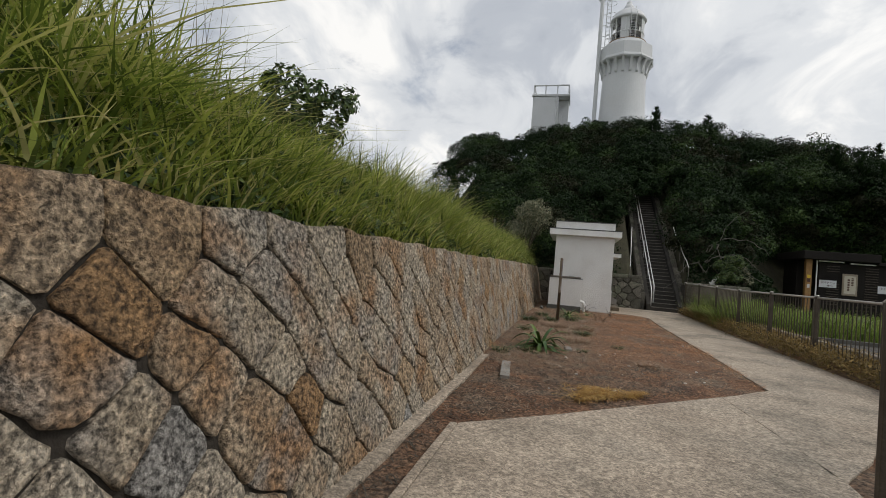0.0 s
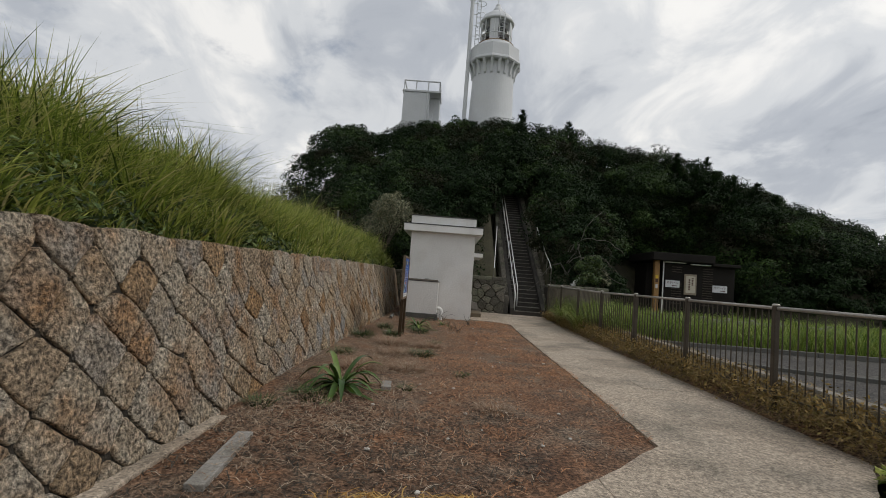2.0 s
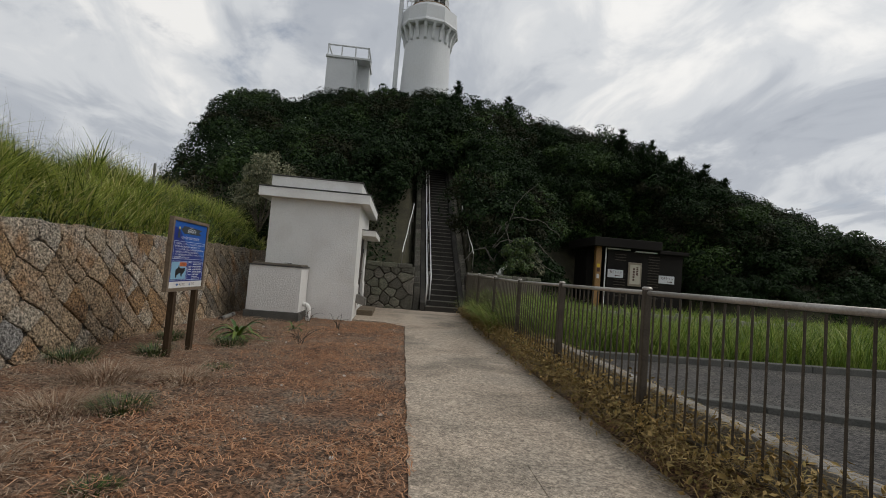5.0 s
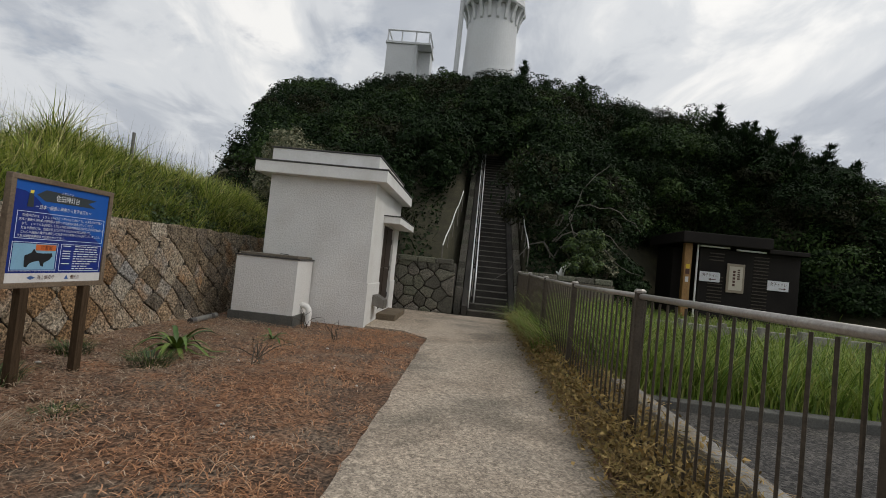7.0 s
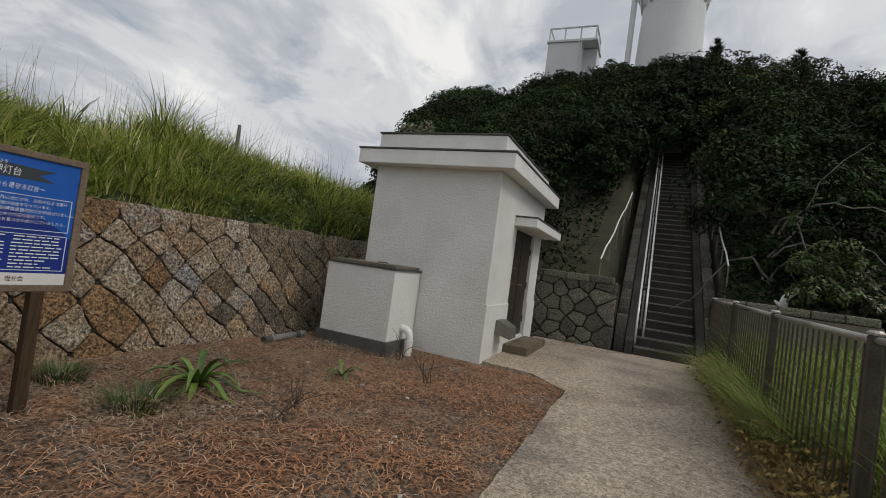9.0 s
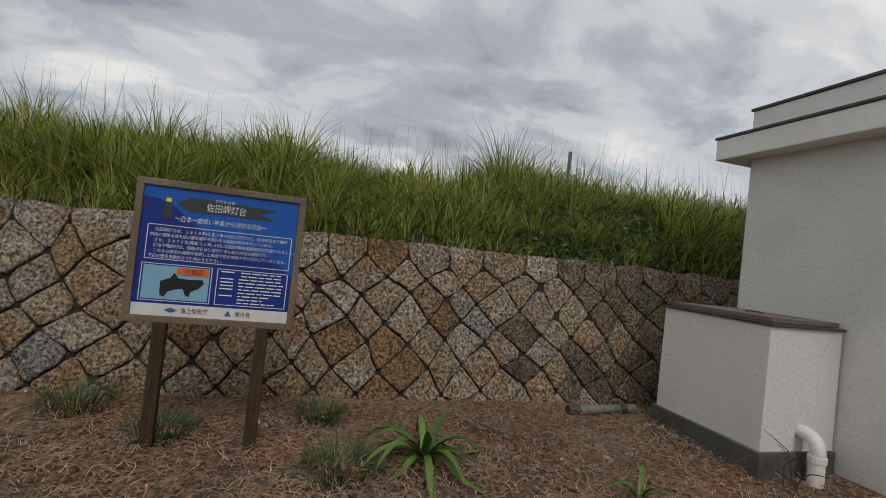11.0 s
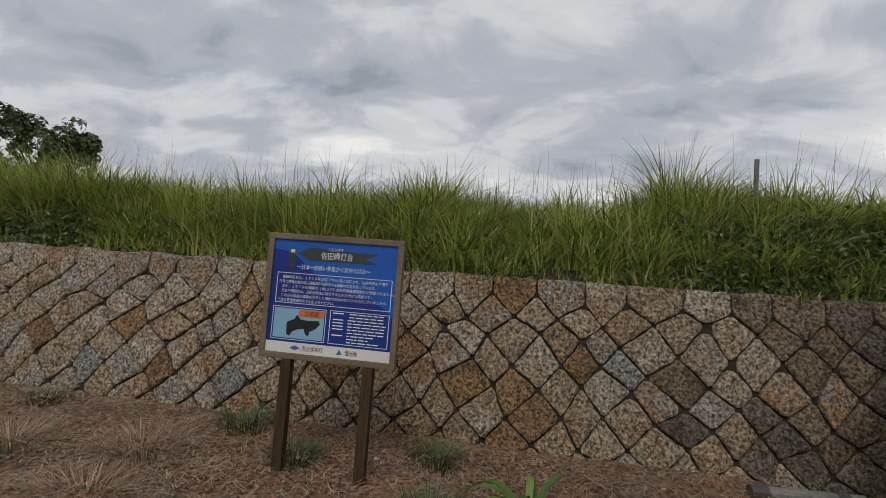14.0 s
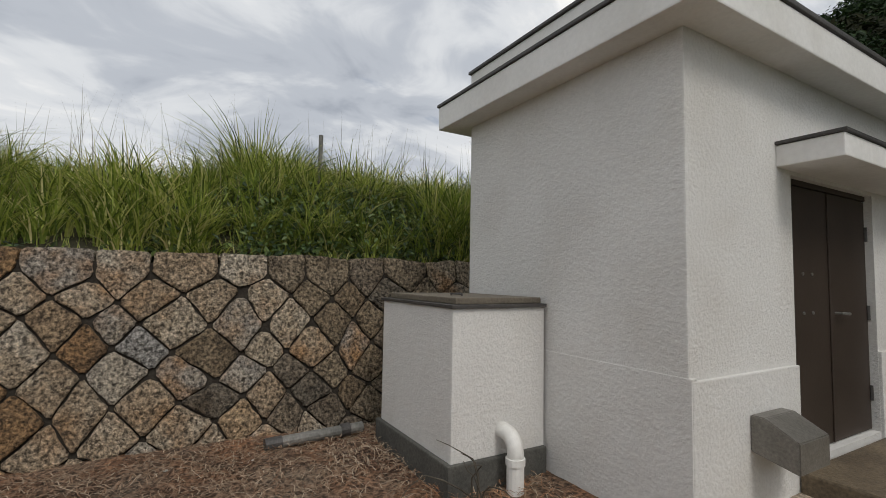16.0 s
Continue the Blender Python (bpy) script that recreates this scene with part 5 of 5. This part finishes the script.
def clumped(P, H, f=0.9):
    """Heights that swell and sink in tussocks."""
    k = np.array([0.72 + 0.5 * noise.noise((p[0] * f, p[1] * f, 4)) + 0.22 * noise.noise((p[0] * 3, p[1] * 3, 8)) for p in P])
    return H * np.clip(k, 0.3, 1.3)


def tussocks(n, per, x0, x1, y0, y1, r, h, w):
    """Blades fanning out of many separate tufts, each with its own height."""
    C = bank_points(n, x0, x1, y0, y1)
    tall = clumped(C, rng.uniform(h[0], h[1], n)) * np.clip((-C[:, 0] - 1.3) / 0.8, 0.35, 1)
    i = np.repeat(np.arange(n), per)
    a, d = rng.uniform(0, 6.28, len(i)), r * np.sqrt(rng.random(len(i)))
    P = C[i] + np.stack([d * np.cos(a), d * np.sin(a), np.zeros(len(i))], 1)
    P[:, 0] = np.minimum(P[:, 0], -1.62)
    H = tall[i] * rng.uniform(0.55, 1.12, len(i))
    lean = 0.15 + 1.05 * d / r * rng.uniform(0.3, 1.4, len(i))
    return blades(P, H, rng.uniform(*w, len(i)), lean, 4, 0.42, a + rng.normal(0, 0.8, len(i)))


stuff_mesh("bank_grass", *tussocks(1900, 44, -1.66, -4.6, -2.5, 22.3, 0.16, (0.55, 1.15), (0.012, 0.029)), grass_mat, "long wild green grass growing on the bank", "grass")
stuff_mesh("bank_grass", *tussocks(420, 44, -1.7, -3.6, -1.5, 6.5, 0.14, (0.6, 1.05), (0.010, 0.022)), grass_mat, "tall green grass on the bank above the wall", "grass")
stuff_mesh("bank_grass", *tussocks(170, 44, -2.4, -3.8, 10.8, 14.6, 0.14, (0.95, 1.35), (0.010, 0.022)), grass_mat, "tall stand of green grass on the bank", "grass")
stuff_mesh("bank_grass", *tussocks(190, 44, -2.2, -3.6, 6.0, 10.2, 0.14, (0.95, 1.4), (0.010, 0.022)), grass_mat, "tall stand of green grass on the bank", "grass")
P = bank_points(16000, -1.64, -4.6, -2.5, 22.3)
stuff_mesh("bank_undergrass", *blades(P, rng.uniform(0.15, 0.5, len(P)) * np.clip((-P[:, 0] - 1.3) / 0.7, 0.25, 1), rng.uniform(0.005, 0.012, len(P)), rng.uniform(0.3, 1.2, len(P)), 2), grass_mat, "short mixed grass between the tussocks", "grass")
P = bank_points(26000, -4.4, -9, -4, 24)
stuff_mesh("bank_grass_far", *blades(P, clumped(P, rng.uniform(0.5, 0.95, len(P))), rng.uniform(0.012, 0.024, len(P)), rng.uniform(0.2, 0.8, len(P)), 2), grass_mat, "long wild grass further back on the bank", "grass")
P = bank_points(750, -2.0, -4.6, -1, 22)
stuff_mesh("seed_stalks", *blades(P, rng.uniform(0.8, 1.45, len(P)), np.full(len(P), 0.008), rng.uniform(0.03, 0.3, len(P)), 3), seed_mat, "thin dark grass seed stalks above the grass", "grass")
P = bank_points(17000, -1.6, -2.6, -2, 22)
P = P[[noise.noise((p[0], p[1] * 0.55, 11)) > -0.12 for p in P]]
P[:, 2] += rng.uniform(0.0, 0.34, len(P)) * np.clip((-P[:, 0] - 1.45) / 0.5, 0.15, 1)
stuff_mesh("bank_weeds", *leaves(P, rng.uniform(0.015, 0.05, len(P)), np.array([0.4, 0, 0.6]), 0.7), low_leaf, "small leafy weeds along the top of the wall", "weeds")

for y0, y1, n in ((-1.5, 9.5, 13000), (16.8, 22.0, 9000)):      # leafy weeds hanging thick over the wall's two ends
    P = bank_points(n, -1.62, -2.7, y0, y1)
    P[:, 2] += rng.uniform(0.0, 0.5, n) ** 1.2 * np.clip((-P[:, 0] - 1.45) / 0.5, 0.2, 1)
    stuff_mesh("bank_weeds", *leaves(P, rng.uniform(0.02, 0.055, n), np.array([0.5, 0, 0.6]), 0.6), low_leaf, "dark leafy undergrowth on the bank edge", "weeds")

# ---- grass beyond the fence ----
def lawn_points(n, x0, x1, y0, y1):
    x, y = rng.uniform(x0, x1, n), rng.uniform(y0, y1, n)
    return np.stack([x, y, 0.24 + 0.02 * (y - 14.7)], 1)


P = np.concatenate([lawn_points(9000, 5.3, 13, 14.75, 17.5), lawn_points(9000, 13, 32, 14.75, 18), lawn_points(9000, 5.0, 7.2, 15, 21.8)])
stuff_mesh("lush_grass", *blades(P, clumped(P, rng.uniform(0.4, 1.15, len(P)), 1.4), rng.uniform(0.012, 0.03, len(P)), rng.uniform(0.2, 0.9, len(P))), lawn_mat, "bright green tall grass behind the fence", "grass")
P = lawn_points(22000, 6, 34, 17, 27)
stuff_mesh("lawn_grass", *blades(P, rng.uniform(0.12, 0.35, len(P)), rng.uniform(0.012, 0.028, len(P)), rng.uniform(0.2, 0.9, len(P)), 2), lawn_mat, "shorter green grass before the toilet block", "grass")


# ---- litter of the bed and verge ----
def strewn(n, x0, x1, y0, y1, length, width, zf, keep=None, lift=0.03):
    x, y = rng.uniform(x0, x1, n), rng.uniform(y0, y1, n)
    if keep is not None:
        ok = np.array([keep(a, b) > rng.random() for a, b in zip(x, y)])
        x, y = x[ok], y[ok]
    n = len(x)
    a, L, W = rng.uniform(0, 6.28, n), rng.uniform(*length, n) / 2, rng.uniform(*width, n) / 2
    z = np.array([zf(p, q) for p, q in zip(x, y)]) + rng.uniform(0.004, lift, n)
    bend, tilt = rng.uniform(-0.3, 0.3, n) * L, rng.normal(0, 0.12, n) * L
    c, s = np.cos(a), np.sin(a)
    V = np.zeros((n, 6, 3))
    for i, t in enumerate((-1, 0, 1)):
        px, py = x + c * L * t - s * bend * (1 - t * t), y + s * L * t + c * bend * (1 - t * t)
        pz = np.maximum(z + tilt * t + 0.012 * (1 - t * t), 0.02)
        V[:, 2 * i], V[:, 2 * i + 1] = np.stack([px - s * W, py + c * W, pz], 1), np.stack([px + s * W, py - c * W, pz], 1)
    base = (np.arange(n) * 6)[:, None]
    return V.reshape(-1, 3), (base + np.array([0, 1, 3, 2])).tolist() + (base + np.array([2, 3, 5, 4])).tolist()


def off_path(x, y):
    return 1.0 if x < 2.77 and y > 4.15 + (x + 0.83) * 0.96 else 0.0


def strawy(x, y):
    k = 0.75 * smooth01((1.6 - x) / 1.6) * smooth01((y - 5.5) / 2.5) + 0.12
    return off_path(x, y) * k * (0.55 + 0.9 * max(0, noise.noise((x * 0.9, y * 0.9, 6)) + 0.3))


def reddish(x, y):
    return off_path(x, y) * (0.15 + 0.85 * smooth01((y - 6) / 3)) * smooth01((x - 0.0) / 1.2) * (0.1 + 1.3 * max(0, noise.noise((x * 0.8, y * 0.8, 9)) + 0.2))


stuff_mesh("straw_litter", *strewn(75000, -1.1, 2.7, 4, 18.5, (0.03, 0.14), (0.0025, 0.006), bed_z, strawy, 0.055), straw_mat, "dead grey-brown straw lying over the soil", "straw")
stuff_mesh("needle_litter", *strewn(60000, -0.5, 2.8, 4.5, 18.5, (0.03, 0.13), (0.003, 0.008), bed_z, reddish, 0.04), red_straw, "reddish-brown dry needles carpeting the soil", "litter")
stuff_mesh("dark_litter", *strewn(7000, -1.15, 1.6, -3, 8, (0.03, 0.12), (0.004, 0.012), bed_z, lambda x, y: 1.0 if x < -0.93 or off_path(x, y) else 0.0, 0.02), bark, "dark leaf scraps on the soil by the wall", "litter")


def tuft(name, x, y, r, n, h, material, label, category, w=(0.005, 0.012), z=None, lean=(0.3, 1.2)):
    a, d = rng.uniform(0, 6.28, n), r * np.sqrt(rng.random(n))
    P = np.stack([x + d * np.cos(a), y + d * np.sin(a), np.full(n, (bed_z(x, y) if z is None else z) - 0.01)], 1)
    V, F = blades(P, rng.uniform(h * 0.4, h, n), rng.uniform(*w, n), rng.uniform(*lean, n), 3, 0.35, a)
    me = bpy.data.meshes.new(name)
    me.from_pydata(V, [], F)
    return tagged(link(name, me, material), label, category)


for cx, cy, rx, ry in ((0.45, 5.6, 0.5, 0.4), (0.95, 5.8, 0.28, 0.2)):
    V, F = strewn(3200, cx - rx, cx + rx, cy - ry, cy + ry, (0.05, 0.2), (0.004, 0.009), bed_z, lambda x, y: (1.0 if ((x - cx) / rx) ** 2 + ((y - cy) / ry) ** 2 < 0.55 + 0.5 * noise.noise((x * 4, y * 4, 1)) else 0.05) * off_path(x, y - 0.1), 0.07)
    me = bpy.data.meshes.new("orange_weed")
    me.from_pydata(V, [], F)
    tagged(link("orange_weed", me, orange_straw), "orange-brown dried low weed patch on the soil", "weed")
for x, y, r, h in ((0.35, 11.3, 0.28, 0.24), (-0.95, 12.7, 0.3, 0.3), (0.3, 8.8, 0.12, 0.13), (-0.75, 14.5, 0.25, 0.28), (-0.45, 13.4, 0.25, 0.3), (0.1, 14.6, 0.3, 0.3), (-0.9, 10.6, 0.25, 0.2), (-1.0, 7.6, 0.18, 0.2), (0.5, 13.0, 0.22, 0.14), (1.0, 9.9, 0.16, 0.12), (-0.6, 8.1, 0.35, 0.2)):
    tuft("green_weed", x, y, r * 0.8, int(330 * r / 0.25), h * 0.75, low_leaf, "small dark green grassy weed tuft in the bed", "weed", (0.004, 0.012))
for x, y, r, h in ((-0.3, 12.2, 0.35, 0.26), (-0.1, 11.2, 0.35, 0.22), (-0.5, 9.7, 0.35, 0.2), (0.4, 12.4, 0.3, 0.2), (0.2, 10.0, 0.3, 0.18), (1.3, 8.2, 0.2, 0.1)):
    tuft("dry_tuft", x, y, r, 650, h, straw_mat, "pale dead grass tuft in the bed", "weed", (0.003, 0.007), lean=(0.5, 2.0))
V1 = strewn(34000, 4.5, 5.14, 4.5, 22, (0.05, 0.2), (0.003, 0.008), lambda x, y: ground_z(y) + 0.2 * smooth01((x - 4.55) / 0.5), lambda x, y: 0.4 + 0.6 * smooth01((x - 4.55) / 0.25) * (0.45 + 0.9 * max(0, noise.noise((x * 2, y * 1.3, 7)) + 0.35)), 0.27)
n = 14000
y = rng.uniform(4.5, 22, n)
x = 4.78 + rng.normal(0, 0.14, n)
P = np.stack([x, y, 0.1 + 0.15 * np.clip((x - 4.55) / 0.5, 0, 1) + rng.uniform(0, 0.32, n)], 1)
V2 = leaves(P, rng.uniform(0.012, 0.035, n))
stuff_mesh("dry_vines", *join(V1, V2), vine_mat, "dry tan creeping weeds along the fence foot", "weeds")
for y in (18.2, 18.9, 19.6, 17.4, 16.6, 20.4):
    tuft("fence_grass", 5.05 + 0.15 * math.sin(y * 5), y + 0.25, 0.3, 260, 0.8, straw_mat, "arching straw-coloured grass clump by the fence", "grass", (0.006, 0.014), 0.2, (0.6, 1.5))
    tuft("fence_grass", 5.05 + 0.15 * math.sin(y * 5), y, 0.35, 420, 0.95, lawn_mat, "arching green grass clump by the fence", "grass", (0.008, 0.018), 0.2, (0.5, 1.3))
for x, y in ((3.9, 6.0), (4.35, 6.7), (3.6, 5.6)):
    a = rng.uniform(0, 6.28, 260)
    d = 0.25 * np.sqrt(rng.random(260))
    V, F = leaves(np.stack([x + d * np.cos(a), y + d * np.sin(a), 0.08 + rng.uniform(0, 0.12, 260)], 1), rng.uniform(0.03, 0.06, 260), np.array([0, 0, 1.0]), 0.5)
    me = bpy.data.meshes.new("broadleaf_weed")
    me.from_pydata(V, [], F)
    tagged(link("broadleaf_weed", me, grass_mat), "bright green broad-leaved weed at the path edge", "weed")


def strap_plant(x, y, n, L, label):
    """A lily-like plant of long arching strap leaves."""
    z = bed_z(x, y)
    ob = thing("strap_leaf_plant", (x, y, z), label, "plant", "strap-leaved plants")
    for i in range(n):
        a = i * 2.4 + rng.uniform(-0.3, 0.3)
        up = 0.95 - 0.82 * i / n
        l, w = L * rng.uniform(0.75, 1.1), 0.026 * L / 0.6 * rng.uniform(0.85, 1.2)
        bm = bmesh.new()
        rows = []
        for k in range(9):
            s = k / 8
            out = l * (0.75 * s * (1 - 0.25 * up))
            h = l * (up * s - (0.55 + 0.35 * (1 - up)) * s * s * 1.1) + 0.05
            ww = w * (0.55 + 1.2 * s - 1.75 * s ** 2.2) if s < 1 else 0.002
            c = Vector((x + math.cos(a) * (0.02 + out), y + math.sin(a) * (0.02 + out), z + max(0.012, h)))
            sd = Vector((-math.sin(a), math.cos(a), 0)) * max(ww, 0.002)
            rows.append([bm.verts.new(c - sd + Vector((0, 0, ww * 0.45))), bm.verts.new(c), bm.verts.new(c + sd + Vector((0, 0, ww * 0.45)))])
        for r0, r1 in zip(rows, rows[1:]):
            bm.faces.new((r0[0], r0[1], r1[1], r1[0]))
            bm.faces.new((r0[1], r0[2], r1[2], r1[1]))
        part("leaf", bm, strap_mat, ob, smooth=True)


strap_plant(-0.42, 8.4, 27, 0.95, "glossy green strap-leaved lily plant by the wall")
strap_plant(0.0, 15.2, 24, 0.82, "glossy green strap-leaved lily plant near the sign")
strap_plant(0.62, 16.55, 10, 0.45, "small drooping strap-leaved plant before the tank")


def dead_stalk(x, y, h, label):
    ob = thing("dead_stalk", (x, y, bed_z(x, y)), label, "dead plant", "dead stalks")
    for i in range(6):
        p = Vector((x + rng.uniform(-0.06, 0.06), y + rng.uniform(-0.06, 0.06), bed_z(x, y) - 0.01))
        pts, d = [p], Vector((rng.uniform(-0.4, 0.4), rng.uniform(-0.3, 0.3), 1))
        for j in range(6):
            d = (d + Vector(rng.normal(size=3) * 0.25) + Vector((0, 0, -0.05 * j))).normalized()
            p = p + d * h / 6 * (0.5 + 0.1 * i)
            pts.append(p)
        part("stem", tube(pts, list(np.linspace(0.007, 0.002, 7)), 5), bark, ob)


dead_stalk(1.05, 15.1, 0.62, "thin dark dead stalk standing in the bed")
dead_stalk(1.4, 17.1, 0.6, "thin dark dead stalk before the shed")
dead_stalk(0.62, 17.95, 0.7, "bent dark twig leaning at the drain pipe")
dead_stalk(0.9, 15.5, 0.4, "thin dark dead stalk standing in the bed")
for x, y, l in ((-0.75, 6.35, 0.95), (0.05, 8.85, 0.32)):
    z = bed_z(x, y)
    m_ = Matrix.Translation((x, y, z + 0.012)) @ Matrix.Rotation(radians(6), 4, "Z")
    tagged(part("timber_offcut", box((-0.06, -l / 2, -0.03), (0.06, l / 2, 0.03), 0.008, m=m_), concrete_grey), "pale weathered flat strip lying in the soil", "debris")
chip = bmesh.new()
bmesh.ops.create_icosphere(chip, subdivisions=1, radius=1)
for v in chip.verts:
    v.co *= 1 + 0.25 * noise.noise(v.co * 2)
chip_me = bpy.data.meshes.new("pebble")
chip.to_mesh(chip_me)
chip_me.materials.append(pale_pebble)
for i in range(70):
    x, y = rng.uniform(-0.9, 2.6), rng.uniform(5, 17.5)
    if not off_path(x, y):
        continue
    ob = tagged(new("pebble", chip_me), "small pale stone chip on the soil", "pebble", "stone chips")
    s = rng.uniform(0.009, 0.024)
    ob.location, ob.scale, ob.rotation_euler = (x, y, bed_z(x, y) + s * 0.45), (s, s * 1.2, s * 0.6), (0, 0, rng.uniform(0, 6))
